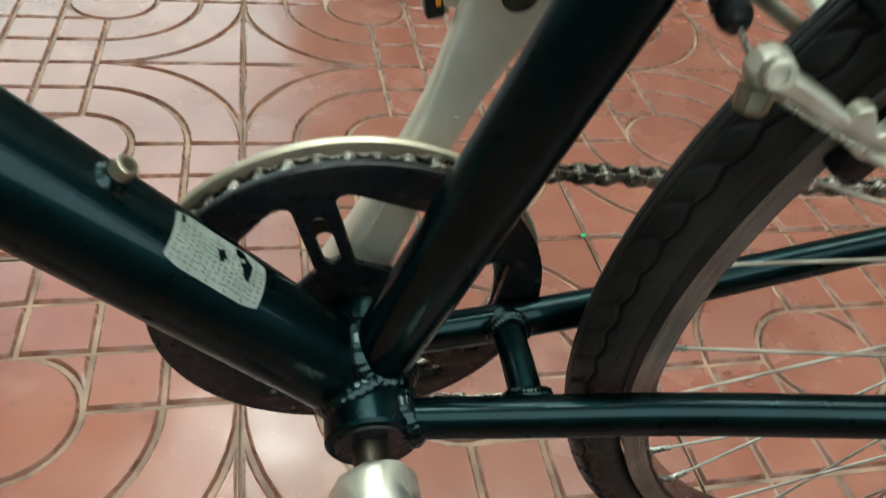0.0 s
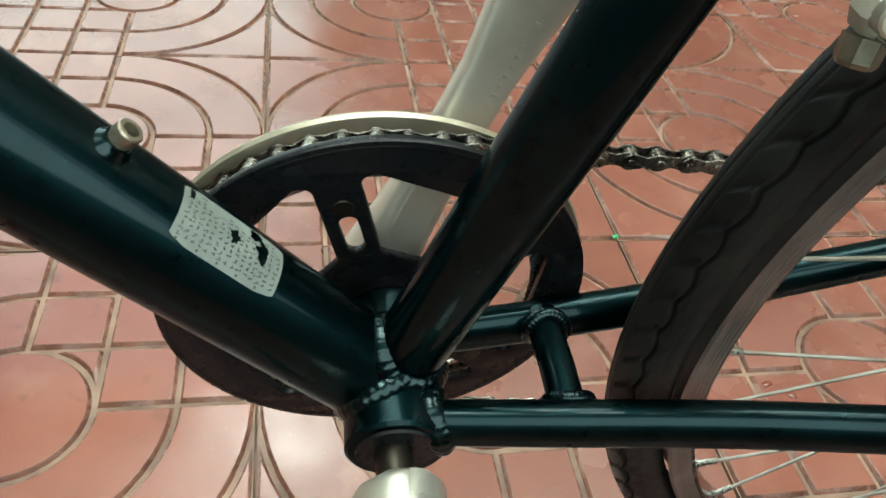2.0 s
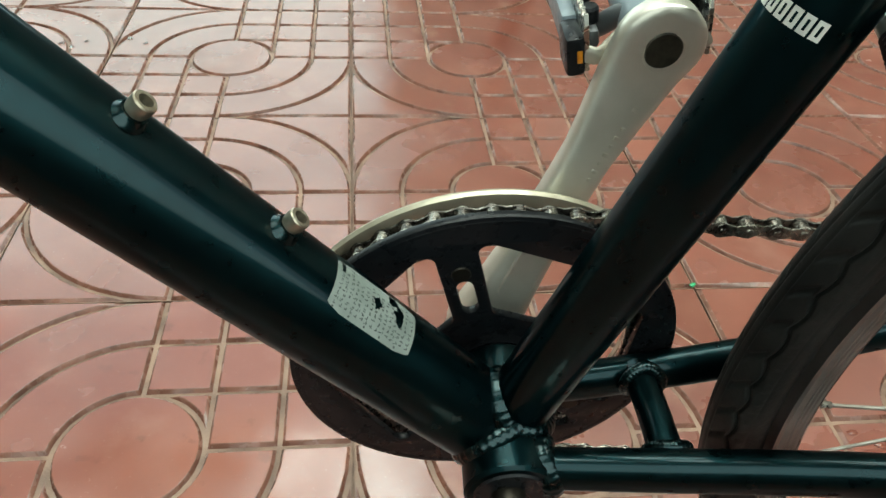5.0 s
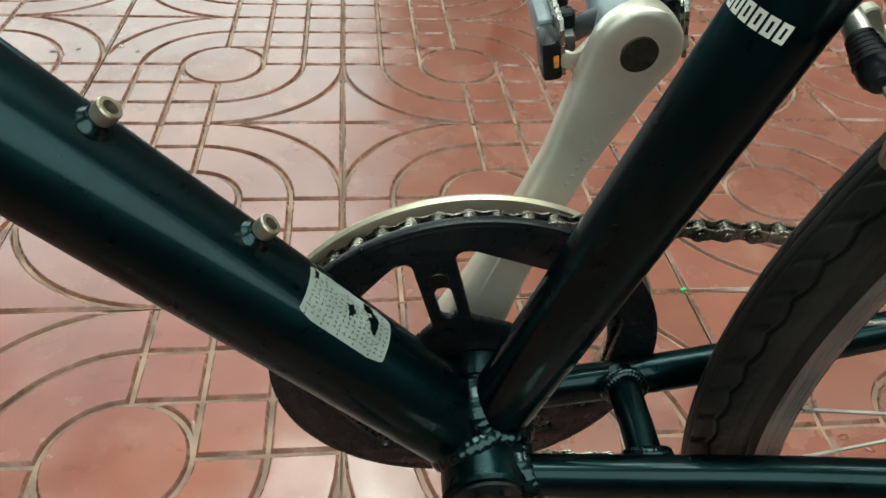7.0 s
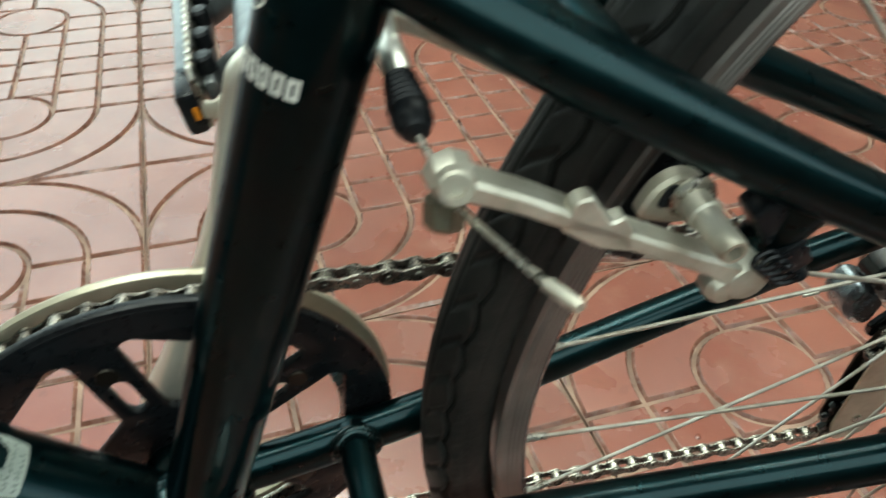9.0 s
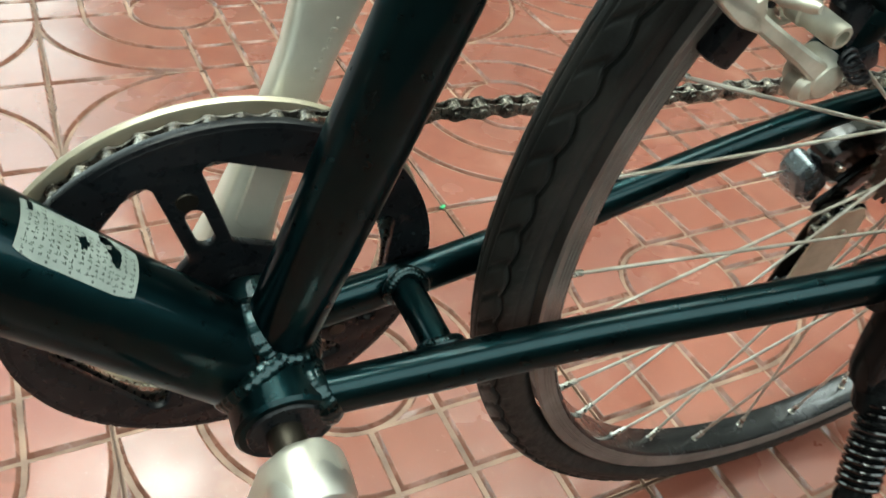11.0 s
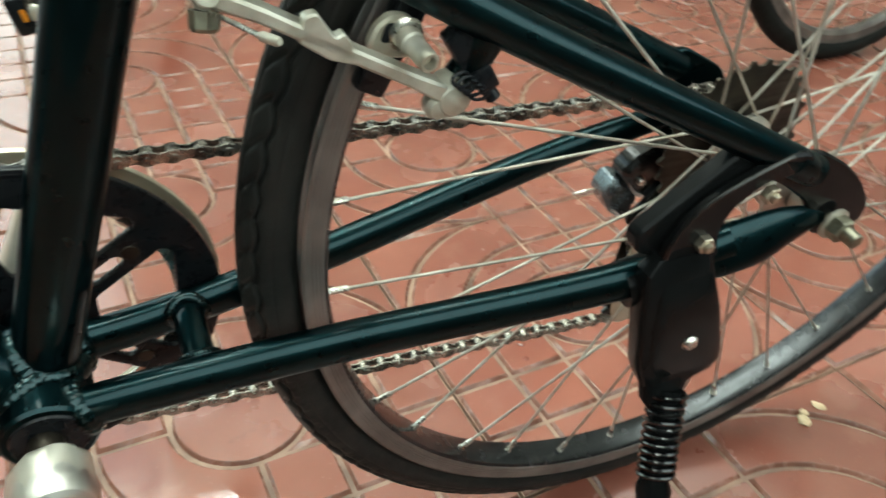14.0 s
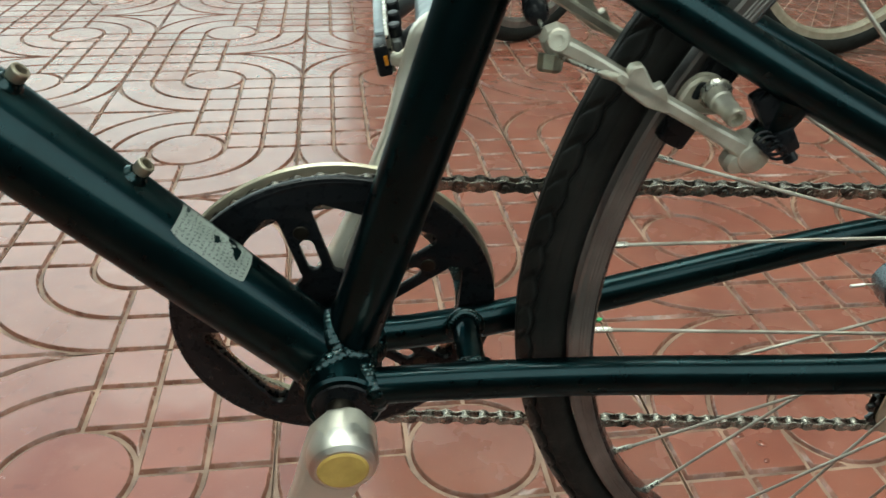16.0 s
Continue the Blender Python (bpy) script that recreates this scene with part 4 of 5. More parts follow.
    part("spring_box", bm, M_BLACK, arm, "black plastic spring box")
    part("spring_screw", lathe((0.1930, y(0.0450), 0.1562), (0.35, sy * 0.2, -0.5), [(0, 0.0030), (0.005, 0.0032), (0.0055, 0.0026)], 12), M_BLACK, arm)
    bm = bmesh.new()
    for k in range(4):
        c = Vector((0.1790 + 0.0024 * k, y(0.0475 + 0.0004 * k), 0.1640 - 0.0020 * k))
        add_tube(bm, [c + Vector((0.0038 * math.cos(t), sy * 0.0005 * t, 0.0038 * math.sin(t) * 0.7)) for t in [2 * math.pi * i / 16 for i in range(17)]], 0.0008, 6)
    part("return_spring", bm, M_BLACK, arm, "black return spring coils")
    return arm


arm_l = v_brake(-1)
v_brake(1)
# cable clamp at the left arm's head
clamp = part("cable_clamp", lathe((0.0890, -0.0385, 0.2035), (0, -1, 0), [(0, 0.0054), (0.001, 0.0062), (0.006, 0.0060), (0.0075, 0.0052)], 8), M_CAST, arm_l, "cast alloy cable clamp")
part("clamp_bolt", lathe((0.0885, -0.0460, 0.2050), (-0.1, -1, 0.25), [(0, 0.0044), (0.0036, 0.0045), (0.0043, 0.0039), (0.0043, 0.0022), (0.0028, 0.0022)], 12), M_CAST, arm_l)
part("rubber_cap", lathe((0.0875, -0.0440, 0.1985), (-0.12, -0.3, -1), [(0, 0.0052), (0.0055, 0.0050), (0.0068, 0.0040)], 8), M_NUT, arm_l, "tarnished block under the clamp")
part("brake_cable", tube(smooth_path([(0.0842, -0.0290, 0.2072), (0.0868, -0.037, 0.2030), (0.0890, -0.0470, 0.1995), (0.0938, -0.067, 0.2030), (0.0975, -0.0840, 0.2068)], 6), 0.0009, 8), M_STEEL, bike, "thin steel brake cable")
part("cable_crimp", lathe((0.0968, -0.0805, 0.2060), (0.30, -0.93, 0.22), [(0, 0.0010), (0.001, 0.0015), (0.009, 0.0015), (0.0102, 0.0010)], 12), M_CAST, bike, "pale metal cable end crimp")
boot = [(0.0, 0.0042)]
for k in range(6):
    boot += [(0.0008 + k * 0.0026, 0.0055 + 0.0003 * k), (0.0018 + k * 0.0026, 0.0046 + 0.0003 * k)]
boot += [(0.0175, 0.0068), (0.0215, 0.0064), (0.0250, 0.0045), (0.0262, 0.0018)]
boot = [(p * 0.73, q * 0.76) for p, q in boot]
BOOT0, BOOT1 = Vector((0.0842, -0.0115, 0.2112)), Vector((0.0842, -0.0300, 0.2070))
part("cable_boot", lathe(BOOT0, BOOT1 - BOOT0, boot, 24), M_BLACK, bike, "black ribbed rubber cable boot")
part("noodle", lathe(BOOT0, BOOT0 - BOOT1, [(-0.003, 0.0024), (0.0, 0.0034), (0.0012, 0.0037), (0.0100, 0.0036), (0.0112, 0.0030)], 20), M_POLISH, bike, "shiny metal cable noodle")
part("cable_housing", tube(smooth_path([(0.0848, -0.0010, 0.2138), (0.0850, 0.0200, 0.2175), (0.0790, 0.0400, 0.2330), (0.0720, 0.0300, 0.2700)], 8), 0.0027, 12), M_POLISH, bike, "bent silver cable guide tube")

# ---- rear derailleur ----
der = part("rear_derailleur", box((0.400, 0.071, -0.006), (0.030, 0.020, 0.024), Matrix.Rotation(radians(-35), 4, 'Y'), 0.005), M_COIL, bike, "black and grey rear derailleur")
part("body", plate(rounded([(0.366, 0.010), (0.376, 0.021), (0.392, 0.027), (0.412, 0.026), (0.430, 0.016), (0.428, -0.004), (0.408, -0.022), (0.388, -0.016)], 0.007, 4), 0.052, 0.072, 0.004), M_COIL, der, "black plastic derailleur body")
part("front_knuckle", plate(rounded([(0.3600, -0.010), (0.3675, 0.003), (0.378, -0.001), (0.393, -0.015), (0.389, -0.033), (0.381, -0.036), (0.370, -0.028)], 0.005, 4), 0.056, 0.080, 0.004), M_GREY, der, "grey-blue alloy knuckle")
part("link_plate", plate(rounded([(0.380, -0.034), (0.390, -0.038), (0.424, -0.004), (0.420, 0.006), (0.408, 0.004), (0.378, -0.026)], 0.004, 3), 0.048, 0.052, 0.0008), M_COIL, der)
for x, z, yy in ((0.3836, 0.0025, 0.0505), (0.399, -0.0142, 0.0505), (0.412, 0.013, 0.0505), (0.389, -0.030, 0.0465)):
    part("body_screw", lathe((x, yy, z), (0, -1, 0), [(-0.002, 0.0030), (0.0006, 0.0032), (0.0016, 0.0026), (0.0018, 0.0)], 14), M_STEEL, der, "small bright screw")
for y, m in ((0.0345, M_GUARD), (0.0455, M_COG)):
    part("cage_plate", plate(rounded([(0.386, -0.024), (0.410, -0.022), (0.418, -0.040), (0.415, -0.100), (0.410, -0.124), (0.386, -0.126), (0.377, -0.108), (0.378, -0.046)], 0.007, 4), y, y + 0.0016, 0.0004), m, der, "stamped metal cage plate")
for c in (G, P):
    o = []
    for i in range(11):
        for f, rr in ((0.0, 0.0185), (0.2, 0.0185), (0.4, 0.0245), (0.6, 0.0245), (0.8, 0.0185)):
            t = 2 * math.pi * (i + f) / 11
            o.append((rr * math.cos(t) * 0.92, rr * math.sin(t) * 0.92))
    part("pulley", moved(holed_plate([o, circle(0, 0, 0.0035, 12)], 0.0045, 0.0006), Matrix.Translation((c[0], 0.0402, c[1]))), M_COIL, der, "black plastic pulley wheel")
    part("pulley_bolt", lathe((c[0], 0.0330, c[1]), (0, 1, 0), [(0, 0.0030), (0.0005, 0.0036), (0.002, 0.0036)], 14), M_STEEL, der)
part("gear_cable", tube(smooth_path([(0.372, 0.070, -0.013), (0.358, 0.072, -0.0139), (0.3475, 0.072, -0.0149)], 5), 0.0007, 8), M_STEEL, der)
part("cable_tip", lathe((0.3550, 0.072, -0.0142), (-1, 0.0, -0.09), [(0, 0.0013), (0.0095, 0.0013), (0.0102, 0.0008)], 10), M_POLISH, der, "bright metal cable tip")
part("gear_housing", tube(smooth_path([(0.405, 0.062, 0.018), (0.430, 0.072, 0.010), (0.452, 0.078, 0.030), (0.442, 0.074, 0.062), (0.405, 0.069, 0.066)], 8), 0.0024, 12), M_COIL, der)

# ---- kickstand ----
KY = -0.0640
ks = part("kickstand", plate(rounded([(0.3617, 0.1065), (0.3400, 0.0990), (0.3186, 0.0888), (0.3060, 0.0770), (0.2995, 0.0623), (0.2960, 0.0430), (0.3400, 0.0400), (0.3325, 0.0600), (0.3320, 0.0680), (0.3350, 0.0785), (0.3508, 0.0905), (0.3800, 0.0925), (0.3790, 0.1040)], 0.005, 4), KY - 0.0035, KY + 0.0025, 0.0014),
          M_SATIN, bike, "black steel kickstand with a coiled spring")
part("upper_strap", plate(rounded([(0.3332, 0.1085), (0.3640, 0.1040), (0.3280, 0.0880), (0.3082, 0.0600), (0.3092, 0.0439), (0.2853, 0.0560), (0.2821, 0.0681), (0.2884, 0.0733)], 0.004, 3), -0.0605, -0.0500, 0.0016), M_SATIN, ks)
# glossy bead, added to draw the highlight line along the strap
part("edge_highlight_bead", tube(smooth_path([(0.3617, KY - 0.0034, 0.1058), (0.3400, KY - 0.0034, 0.0982), (0.3190, KY - 0.0034, 0.0880), (0.3068, KY - 0.0034, 0.0764), (0.3006, KY - 0.0034, 0.0620), (0.2985, KY - 0.0034, 0.0470)], 5), 0.0013, 10), M_COIL, ks, "shiny bead added for the highlight along the bracket's edge")
part("stay_clamp", tube([(0.290, -0.0525, 0.0255), (0.312, -0.0552, 0.0305)], 0.0135, 24), M_SATIN, ks, "black clamp round the chain stay")
bm = bmesh.new()
rings = []
for z, xa, xb, ya, yb in ((0.054, 0.2960, 0.3270, -0.0690, -0.0600), (0.047, 0.2890, 0.3315, -0.0730, -0.0580), (0.020, 0.2925, 0.3425, -0.0760, -0.0570), (-0.010, 0.2995, 0.3555, -0.0780, -0.0580), (-0.028, 0.3030, 0.3625, -0.0795, -0.0600),
                       (-0.036, 0.3060, 0.3600, -0.0805, -0.0620), (-0.0415, 0.3085, 0.3500, -0.0815, -0.0640), (-0.0440, 0.3095, 0.3430, -0.0830, -0.0660), (-0.052, 0.3095, 0.3390, -0.0860, -0.0700), (-0.056, 0.3120, 0.3360, -0.0870, -0.0720)):
    cx, cy, hx, hy = (xa + xb) / 2, (ya + yb) / 2, (xb - xa) / 2, (yb - ya) / 2
    e = 0.30 if z > -0.040 else 0.8
    ring_pts = []
    for k in range(32):
        a = 2 * math.pi * k / 32
        ring_pts.append((cx + math.copysign(abs(math.cos(a)) ** e, math.cos(a)) * hx, cy + math.copysign(abs(math.sin(a)) ** e, math.sin(a)) * hy, z))
    rings.append(ring_pts)
add_rings(bm, rings)
part("housing", bm, M_SATIN, ks, "glossy black pressed steel housing", 40)
bm = bmesh.new()
rings = []
for z, xa, xb, ya in ((0.062, 0.3000, 0.3290, -0.0670), (0.050, 0.2985, 0.3325, -0.0692), (0.040, 0.2980, 0.3340, -0.0738), (0.030, 0.2980, 0.3370, -0.0782), (0.015, 0.2990, 0.3440, -0.0799), (-0.016, 0.3040, 0.3570, -0.0802),
                      (-0.034, 0.3105, 0.3630, -0.0802), (-0.0405, 0.3145, 0.3590, -0.0801), (-0.0440, 0.3175, 0.3480, -0.0798), (-0.050, 0.3190, 0.3400, -0.0800)):
    cx, cy, hx, hy = (xa + xb) / 2, (ya - 0.0600) / 2, (xb - xa) / 2, (-0.0600 - ya) / 2
    rings.append([(cx + math.copysign(abs(math.cos(t)) ** 0.28, math.cos(t)) * hx, cy + math.copysign(abs(math.sin(t)) ** 0.28, math.sin(t)) * hy, z) for t in [2 * math.pi * k / 40 for k in range(40)]])
add_rings(bm, rings)
part("front_plate", bm, M_SATIN, ks, "flat glossy front of the housing", 50)
part("rivet", lathe((0.3285, -0.0795, -0.0072), (0, -1, -0.06), [(0, 0.0055), (0.0012, 0.0052), (0.0028, 0.0038), (0.0032, 0.0)], 24), M_STEEL, ks, "round bright rivet")
for x, z in ((0.3208, 0.0603), (0.3545, 0.0847)):
    bolt = part("clamp_bolt", hexagon((x, KY - 0.0030, z), (0, -1, 0), 0.0052, 0.0050), M_BOLT, ks, "weathered hex bolt")
    part("bolt_tip", lathe((x, KY - 0.0078, z), (0, -1, 0), [(0, 0.0031), (0.0024, 0.0030), (0.0030, 0.0022)], 14), M_BOLT, bolt)
LEG0, LEG1, LEG2 = Vector((0.3265, -0.0805, -0.0470)), Vector((0.3118, -0.1085, -0.0945)), Vector((0.2780, -0.1980, -0.2580))
d = (LEG1 - LEG0).normalized()
down = (LEG2 - LEG1).normalized()
part("leg", tube([LEG0, LEG1, LEG1 + down * 0.006, LEG1 + down * 0.016, LEG1 + down * 0.030, LEG2 - down * 0.02, LEG2], [0.0085, 0.0090, 0.0110, 0.0095, 0.0062, 0.0055, 0.0070], 20), M_SATIN, ks)
part("foot", tube([LEG2 + down * t for t in (-0.006, 0.0, 0.008, 0.010)], [0.0075, 0.0105, 0.0105, 0.008], 20), M_BLACK, ks, "black rubber foot on the floor")
bm = bmesh.new()
_, u, w = frame_of(d)
L = (LEG1 - LEG0).length
turns = 11
pts = [LEG0 + d * (0.002 + (L - 0.003) * k / (turns * 20)) + (u * math.cos(2 * math.pi * k / 20) + w * math.sin(2 * math.pi * k / 20)) * 0.0104 for k in range(turns * 20 + 1)]
add_tube(bm, pts, 0.0017, 8)
part("spring", bm, M_COIL, ks, "glossy black coil spring")

# ---- pedal on the chain-side crank ----
PC = (base_r @ Vector((EYE, 0.0415, 0)))
ped = part("pedal", lathe((PC.x, PC.y, PC.z), (0, 1, 0), [(0, 0.0085), (0.006, 0.0085), (0.0075, 0.0125), (0.018, 0.0135), (0.080, 0.0105), (0.090, 0.011), (0.094, 0.008)], 24), M_PLAST, bike, "grey plastic pedal with toothed metal cage")
pm = Matrix.Translation((PC.x, PC.y, PC.z)) @ Matrix.Rotation(radians(-11), 4, 'Y')
part("pedal_collar", lathe((PC.x, PC.y - 0.003, PC.z), (0, 1, 0), [(0, 0.0130), (0.001, 0.0150), (0.007, 0.0155), (0.009, 0.0130)], 28), M_BLACK, ped, "black collar on the pedal axle")
for sx in (-0.87, 0.70):
    bm = bmesh.new()
    o = [(0.002, -0.013), (0.094, -0.013), (0.094, 0.009)]
    for k in range(15):
        yy = 0.092 - k * 0.006
        o += [(yy, 0.009), (yy - 0.002, 0.0130), (yy - 0.004, 0.0130), (yy - 0.0055, 0.009)]
    o.append((0.002, 0.009))
    add_plate(bm, o, -0.0011, 0.0011, 0.0003)
    moved(bm, pm @ Matrix.Translation((sx * 0.0335, 0, 0)) @ Matrix.Rotation(radians(90), 4, 'Z'))
    part("cage_side", bm, M_STEEL, ped, "toothed steel cage plate")
    # outer bar with a black end that holds the reflector
    part("outer_bar", moved(box((sx * 0.0388, 0.0570, -0.003), (0.0075, 0.074, 0.017), bevel=0.0022), pm), M_PLAST, ped, "pale blue-grey plastic bar")
    if sx < 0:
        part("reflector_housing", moved(box((sx * 0.0392, 0.0110, -0.0055), (0.0090, 0.020, 0.019), bevel=0.0024), pm), M_BLACK, ped)
        part("reflector", moved(box((sx * 0.0372, 0.0012, -0.0050), (0.0024, 0.0014, 0.0060), bevel=0.0004), pm), M_ORANGE, ped, "amber reflector")
    # bent end plates and curved arms from the axle to the cage
    for y0, y1 in ((0.003, 0.011), (0.092, 0.086)):
        pts = [(sx * 0.0335, y0, -0.005), (sx * 0.0275, y0 - 0.001, -0.006), (sx * 0.0180, (y0 + y1) / 2, -0.003), (sx * 0.0100, y1, 0.001)]
        part("cage_end", moved(tube(smooth_path(pts, 4), 0.0042, 12, ((0, 1, 0), 0.30)), pm), M_CAST, ped, "bent steel end of the cage")
    for y0 in (0.022, 0.078):
        pts = [(sx * 0.004, y0 - 0.006, 0.004), (sx * 0.0130, y0 - 0.002, 0.002), (sx * 0.0230, y0 + 0.002, -0.004), (sx * 0.0315, y0 + 0.003, -0.007)]
        part("body_arm", moved(tube(smooth_path(pts, 5), 0.0052, 16, ((0, 1, 0), 0.9)), pm), M_PEDAL, ped, "curved dark grey plastic arm")
    part("cage_bar", moved(box((sx * 0.0285, 0.050, -0.0030), (0.0055, 0.080, 0.009), bevel=0.002), pm), M_PEDAL, ped, "dark grey plastic bar")
    for k in range(4):
        part("stud", moved(lathe((sx * 0.0285, 0.020 + 0.02 * k, 0.0015), (0, 0, 1), [(0, 0.0042), (0.006, 0.0042), (0.0072, 0.0034), (0.0074, 0.0)], 14), pm), M_BLACK, ped, "black rubber stud")
pedal_l = base_l @ Vector((EYE, 0.045, 0))
part("pedal", lathe(pedal_l, (0, -1, 0), [(0, 0.0085), (0.0075, 0.0125), (0.080, 0.0105), (0.094, 0.008)], 24), M_BLACK, bike, "black pedal with metal cage")


# ---- other parked bicycles ----
def parked_bicycle(label, m, r_out, r_sec, rim_mat, spokes=28, knobs=False, fork=None):
    """A wheel of a neighbouring bicycle standing on the floor, in its own xz plane."""
    b = thing("parked_bicycle", label, "bicycle", m)
    whl = part("wheel", lathe((0, -0.06, r_out), (0, 1, 0), [(0, 0.006), (0.12, 0.006)], 14), M_STEEL, b)
    tyre = part("tyre", tyre_bmesh(0, r_out, r_out - (0.003 if knobs else 0), r_sec, False, 180, M_DUSTY if knobs else M_OLDTYRE), None, whl, "black tyre")
    if knobs:
        bm = bmesh.new()
        for i in range(96):
            a = 2 * math.pi * i / 96
            for lane, tilt in ((-56, 0.3), (-22, -0.2), (14, 0.2), (48, -0.3)):
                f = radians(lane + (8 if i % 2 else 0))
                rr = r_out - 0.003 - r_sec + (r_sec + 0.0008) * math.cos(f)
                m2 = Matrix.Translation((rr * math.cos(a), (r_sec + 0.0008) * math.sin(f), r_out + rr * math.sin(a))) @ Matrix.Rotation(-a, 4, 'Y') @ Matrix.Rotation(f, 4, 'Z')
                bmesh.ops.create_cube(bm, size=1, matrix=m2 @ Matrix.Rotation(tilt, 4, 'X') @ Matrix.Diagonal((0.0052, 0.0075, 0.0125, 1)))
        tagged(part("knobby_tread", bm, M_DUSTY, tyre, "black rubber knobs", 20), "black rubber knobs", kind="stuff")
    k = r_out - 2 * r_sec + 0.002
    part("rim", lathe((0, 0, r_out), (0, 1, 0), [(-0.011, k + 0.004), (-0.0135, k + 0.001), (-0.012, k - 0.002), (-0.0125, k - 0.014), (-0.011, k - 0.016), (-0.006, k - 0.022), (0.006, k - 0.022), (0.011, k - 0.016), (0.0125, k - 0.014), (0.012, k - 0.002), (0.0135, k + 0.001), (0.011, k + 0.004), (-0.011, k + 0.004)], 120), rim_mat, whl, "alloy rim")
    part("hub", lathe((0, -0.035, r_out), (0, 1, 0), [(0, 0.01), (0.002, 0.022), (0.005, 0.022), (0.008, 0.015), (0.062, 0.015), (0.065, 0.022), (0.068, 0.022), (0.07, 0.01)], 24), M_HUB, whl)
    for i in range(spokes):
        a = 2 * math.pi * i / spokes
        l = 1.0 * (1 if (i // 2) % 2 else -1)
        s = -0.03 if i % 2 else 0.03
        part("spoke", tube([(0.02 * math.cos(a + l), s, r_out + 0.02 * math.sin(a + l)), ((k - 0.021) * math.cos(a), 0, r_out + (k - 0.021) * math.sin(a))], 0.0011, 6), M_SPOKE, whl)
    return b


parked_bicycle("parked bicycle wheel with black tyre and alloy rim", pose(1.513, -0.166, FLOOR_Z, 0, 0, -1.9), 0.33, 0.0190, M_RIM)
parked_bicycle("parked bicycle wheel with a knobby dusty tyre", pose(1.339, -0.642, FLOOR_Z, -13.5, 0, 9.75), 0.33, 0.0205, M_GUARD, 36, knobs=True)
parked_bicycle("small parked bicycle wheel with a pale alloy rim", pose(1.330, 0.676, FLOOR_Z, 0, 0, 4.3), 0.30, 0.0235, M_GUARD)
parked_bicycle("parked bicycle wheel with a dark tyre", pose(0.575, 0.86, FLOOR_Z, 0, 0, 35), 0.30, 0.020, M_RIM)

parked_bicycle("parked bicycle wheel with a worn knobby tyre", pose(1.96, -0.27, FLOOR_Z, 0, 0, -30), 0.33, 0.022, M_RIM, knobs=True)

# ---- scraps on the floor ----
def scrap(name, label, x, y, size, mat, seed, n=7):
    q = random.Random(seed)
    bm = bmesh.new()
    bmesh.ops.create_icosphere(bm, subdivisions=2, radius=1)
    for v in bm.verts:
        v.co *= q.uniform(0.75, 1.15)
        v.co = Vector((v.co.x * size[0], v.co.y * size[1], max(v.co.z, -0.4) * size[2]))
    low = min(v.co.z for v in bm.verts)
    for v in bm.verts:
        v.co.z -= low
    ob = new(name, mesh_of(bm, mat, 50))
    ob.matrix_world = pose(x, y, FLOOR_Z, 0, 0, q.uniform(0, 180))
    return tagged(ob, label, "scrap")


scrap("plastic_scrap", "tiny bright green plastic scrap on the tile joint", 0.390, -0.410, (0.0045, 0.003, 0.002), M_GREEN, 1)
for x, y, a, b in ((0.4733, -0.6227, 0.010, 0.006), (0.4915, -0.6369, 0.007, 0.010), (0.4847, -0.6596, 0.005, 0.006)):
    scrap("varnish_drip", "glossy wet red drip on the floor tile", x, y, (a * 0.6, b * 0.6, 0.0012), M_DRIP, int(x * 1e4))
scrap("crumb", "pale dry crumb on the red floor tiles", 0.692, -0.8450, (0.0085, 0.0065, 0.003), M_CRUMB, 2)
scrap("crumb", "small pale dry crumb beside a groove", 0.7222, -0.8364, (0.0070, 0.0050, 0.002), M_CRUMB, 3)
scrap("crumb", "small pale dry crumb beside a groove", 0.7005, -0.8375, (0.0050, 0.0040, 0.0025), M_CRUMB, 5)
scrap("paint_fleck", "tiny white paint fleck on the tile joint", 0.5005, -0.8718, (0.0040, 0.0016, 0.0012), M_DECAL, 6)
scrap("paint_fleck", "tiny white paint fleck on the red tile", 0.6171, -0.9397, (0.0022, 0.0012, 0.0010), M_DECAL, 7)

for x, y, r in ((-0.476, 0.222, 0.0060), (-0.457, 0.209, 0.0045), (-0.439, 0.231, 0.0050), (-0.372, 0.245, 0.0060), (-0.342, 0.225, 0.0040)):
    scrap("water_drop", "small clear water drop on the glossy red tile", x, y, (r, r * 0.8, 0.0016), M_WATER, int(x * -1e4))

# ---- paving: tiles with raised pads between grooves ----
D_TOP, D_MID, D_LOW, DEEP = 0.0051, 0.0041, 0.0022, 0.0044


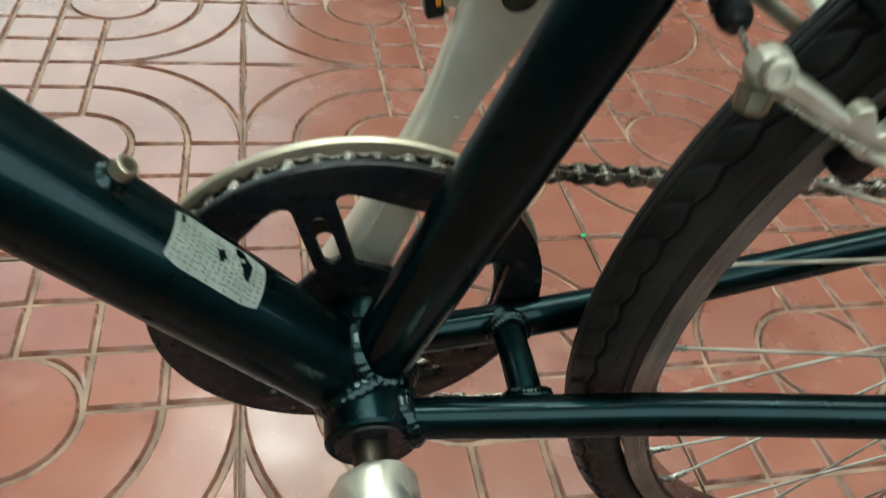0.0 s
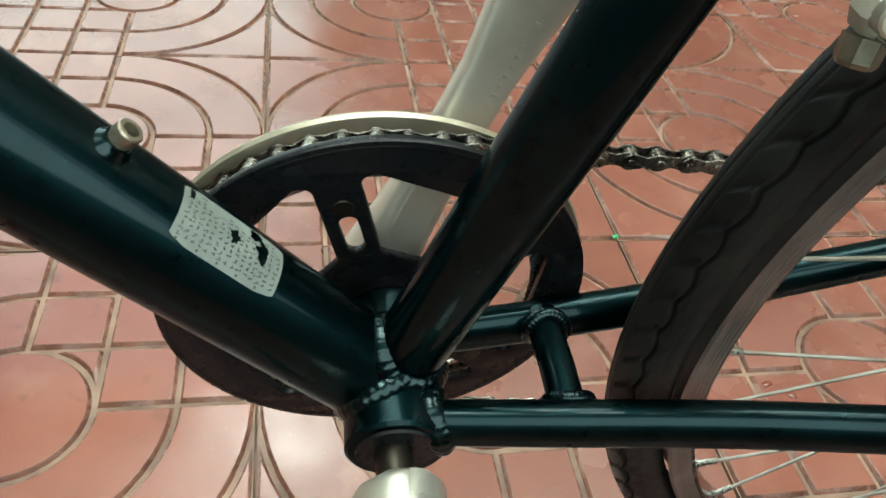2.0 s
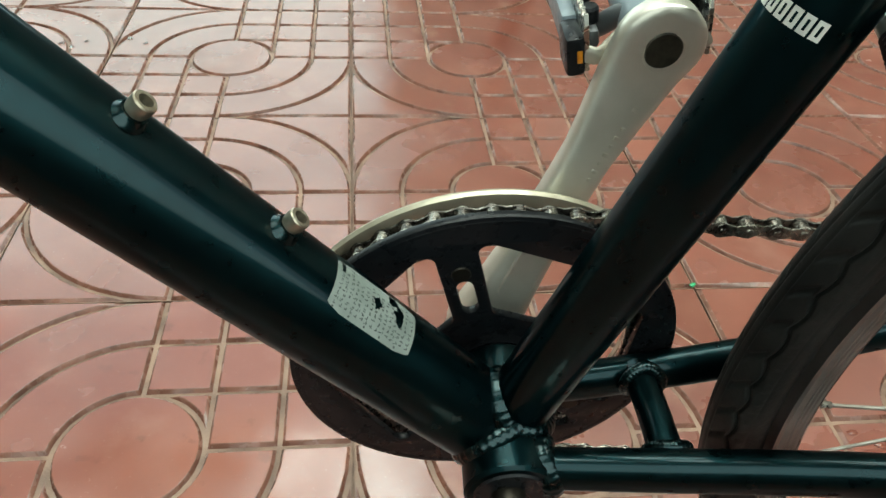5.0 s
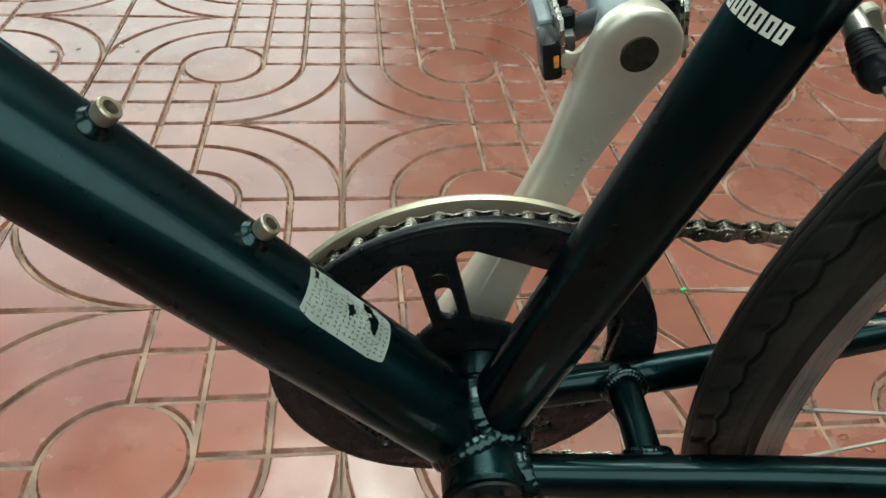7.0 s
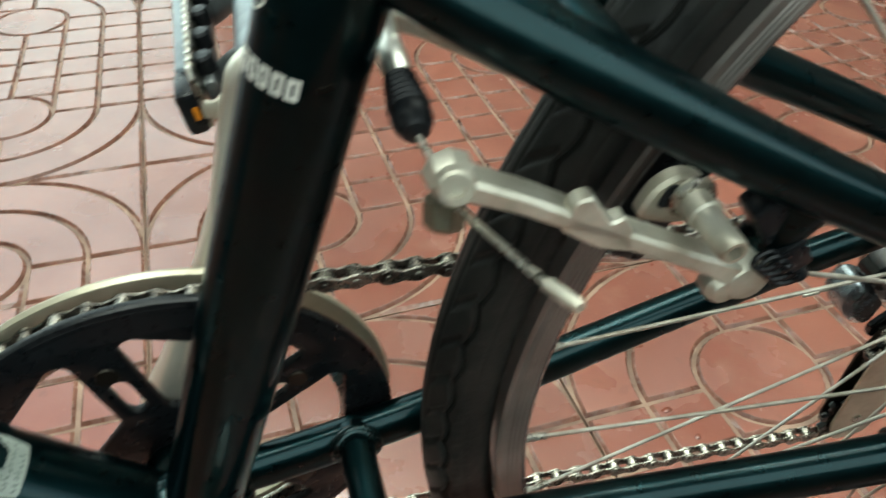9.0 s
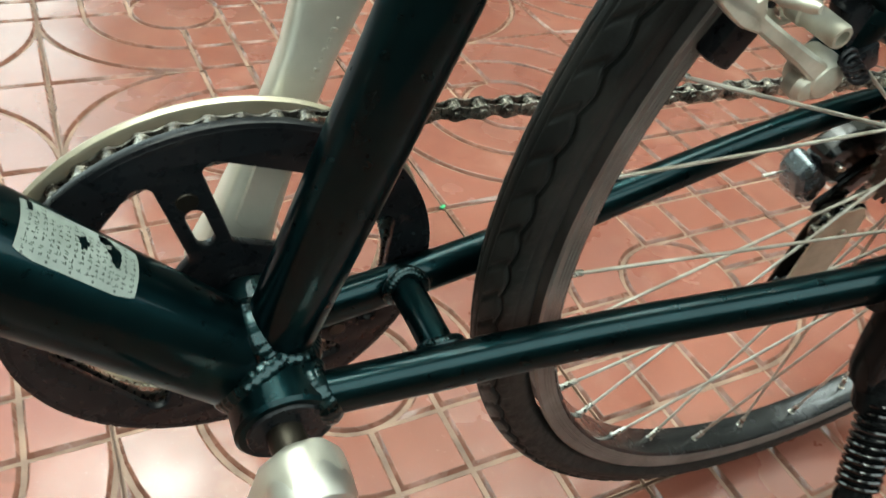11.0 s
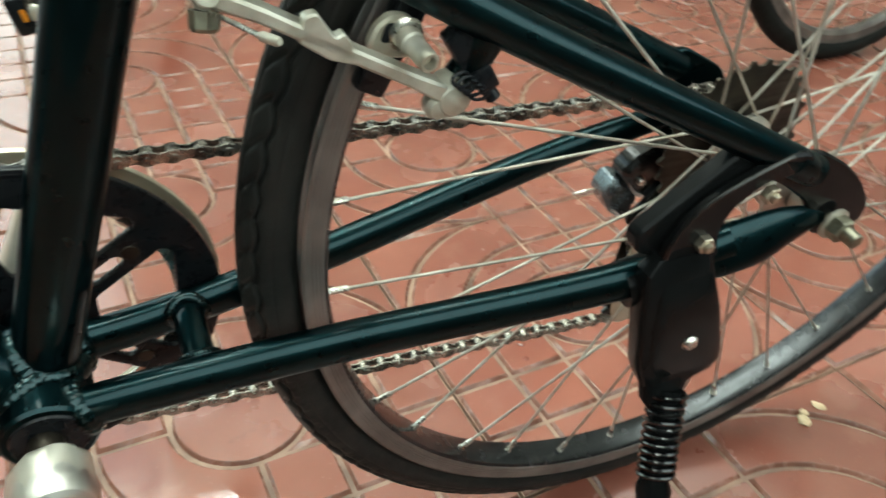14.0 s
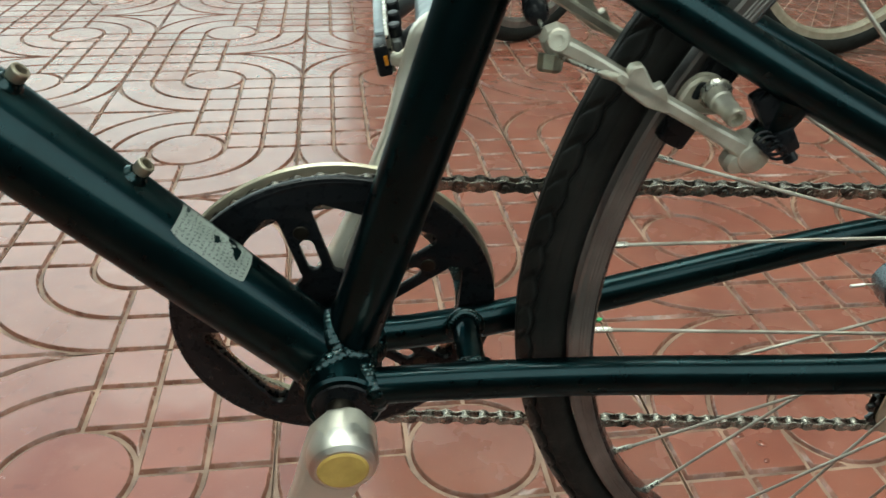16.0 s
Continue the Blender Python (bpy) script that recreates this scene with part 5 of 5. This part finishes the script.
def pad_outlines(d, e):
    """The raised fields of one tile, drawn in by d from the grooves and e from the tile's edge."""
    h = TILE / 2
    r1, r2, r3 = h / 3, 2 * h / 3, h

    def sector(ra, rb, n=12):
        pts = []
        for r, rev in ((rb, False), (ra, True)):
            t0 = math.asin(d / r)
            a = [t0 + (math.pi / 2 - 2 * t0) * k / n for k in range(n + 1)]
            pts += [(r * math.cos(t), r * math.sin(t)) for t in (a[::-1] if rev else a)]
        return pts
    out = [[((r1 - d) * math.cos(2 * math.pi * k / 36), (r1 - d) * math.sin(2 * math.pi * k / 36)) for k in range(36)]]
    half = [sector(r1 + d, r2 - d), sector(r2 + d, r3 - max(d, e))]
    ro = r3 + d
    t0 = math.acos((h - e) / ro)
    t0 = max(t0, 0.001)
    half.append([(h - e, h - e)] + [(ro * math.cos(t), ro * math.sin(t)) for t in [math.pi / 2 - t0 - (math.pi / 2 - 2 * t0) * k / 12 for k in range(13)]])
    for i in range(3):
        for j in range(3):
            x0, x1 = -(i + 1) * r1 + (e if i == 2 else d), -i * r1 - d
            y0, y1 = j * r1 + d, (j + 1) * r1 - (e if j == 2 else d)
            if i == 0 and j == 0:
                rr = r1 + d
                t = math.acos((r1 - d) / rr)
                arc_pts = [(-rr * math.cos(a), rr * math.sin(a)) for a in [t + (math.pi / 2 - 2 * t) * k / 8 for k in range(9)]]
                half.append([(x0, y1)] + arc_pts)
            else:
                half.append([(x0, y0), (x1, y0), (x1, y1), (x0, y1)])
    for o in half:
        out.append(o)
        out.append([(-x, -y) for x, y in o])
    return out


def tile_mesh(seed):
    lean = random.Random(seed)
    verts, faces, mats, rim = [], [], [], set()
    h = TILE / 2 - 0.0012
    base = len(verts)
    verts += [(-h, -h, -DEEP), (h, -h, -DEEP), (h, h, -DEEP), (-h, h, -DEEP), (-h, -h, -0.02), (h, -h, -0.02), (h, h, -0.02), (-h, h, -0.02)]
    for f in ((0, 1, 2, 3), (0, 4, 5, 1), (1, 5, 6, 2), (2, 6, 7, 3), (3, 7, 4, 0)):
        faces.append(f)
        mats.append(1)
    loops = [pad_outlines(D_TOP, 0.0050), pad_outlines(D_MID, 0.0038), pad_outlines(D_LOW, 0.0022)]
    for top, mid, low in zip(*loops):
        n = len(top)
        b = len(verts)
        ax, ay = lean.gauss(0, 0.0045), lean.gauss(0, 0.0045)
        cx, cy = sum(q[0] for q in top) / n, sum(q[1] for q in top) / n
        rise = lambda q: ax * (q[0] - cx) + ay * (q[1] - cy)
        verts += [(*q, rise(q)) for q in top] + [(*q, rise(q) - 0.0007) for q in mid] + [(x, y, -DEEP - 0.0002) for x, y in low]
        faces.append(tuple(range(b, b + n)))
        mats.append(0)
        rim.update(range(b + n, b + 2 * n))
        for k in range(n):
            q = (k + 1) % n
            faces.append((b + n + k, b + n + q, b + q, b + k))
            faces.append((b + n + k, b + 2 * n + k, b + 2 * n + q, b + n + q))
            mats += [2, 2]
    bm = bmesh.new()
    vs = [bm.verts.new(v) for v in verts]
    for f, m in zip(faces, mats):
        try:
            fc = bm.faces.new([vs[i] for i in f])
        except ValueError:
            continue
        fc.material_index = m
        fc.smooth = f[0] in rim
    bmesh.ops.recalc_face_normals(bm, faces=bm.faces)
    me = bpy.data.meshes.new("tile")
    bm.to_mesh(me)
    bm.free()
    for m in (M_TILE, M_GROUT, M_GROOVE):
        me.materials.append(m)
    return me


floor = tagged(new("floor", mesh_of(box(((ROOM_X0 + ROOM_X1) / 2, (ROOM_Y0 + ROOM_Y1) / 2, FLOOR_Z - 0.055), (ROOM_X1 - ROOM_X0 + 0.3, ROOM_Y1 - ROOM_Y0 + 0.3, 0.09)), M_GROUT, 0)),
               "glossy red paving tiles with a pattern of circles and squares", "floor", kind="structure")
TILE_MESHES = [tile_mesh(seed) for seed in range(4)]
jit = random.Random(9)
for u in range(X0, X1):
    for v in range(Y0, Y1):
        ob = new("floor_tile", TILE_MESHES[jit.randrange(4)])
        ob.parent = floor
        # star corners lie where u + v is even
        turn = 90 if (u + v) % 2 else 0
        ob.matrix_basis = pose(ORIGIN[0] + (u + 0.5) * TILE, ORIGIN[1] + (v + 0.5) * TILE, FLOOR_Z + jit.uniform(-0.0003, 0.0003), jit.uniform(-0.12, 0.12), jit.uniform(-0.12, 0.12), turn + 180 * jit.randint(0, 1))
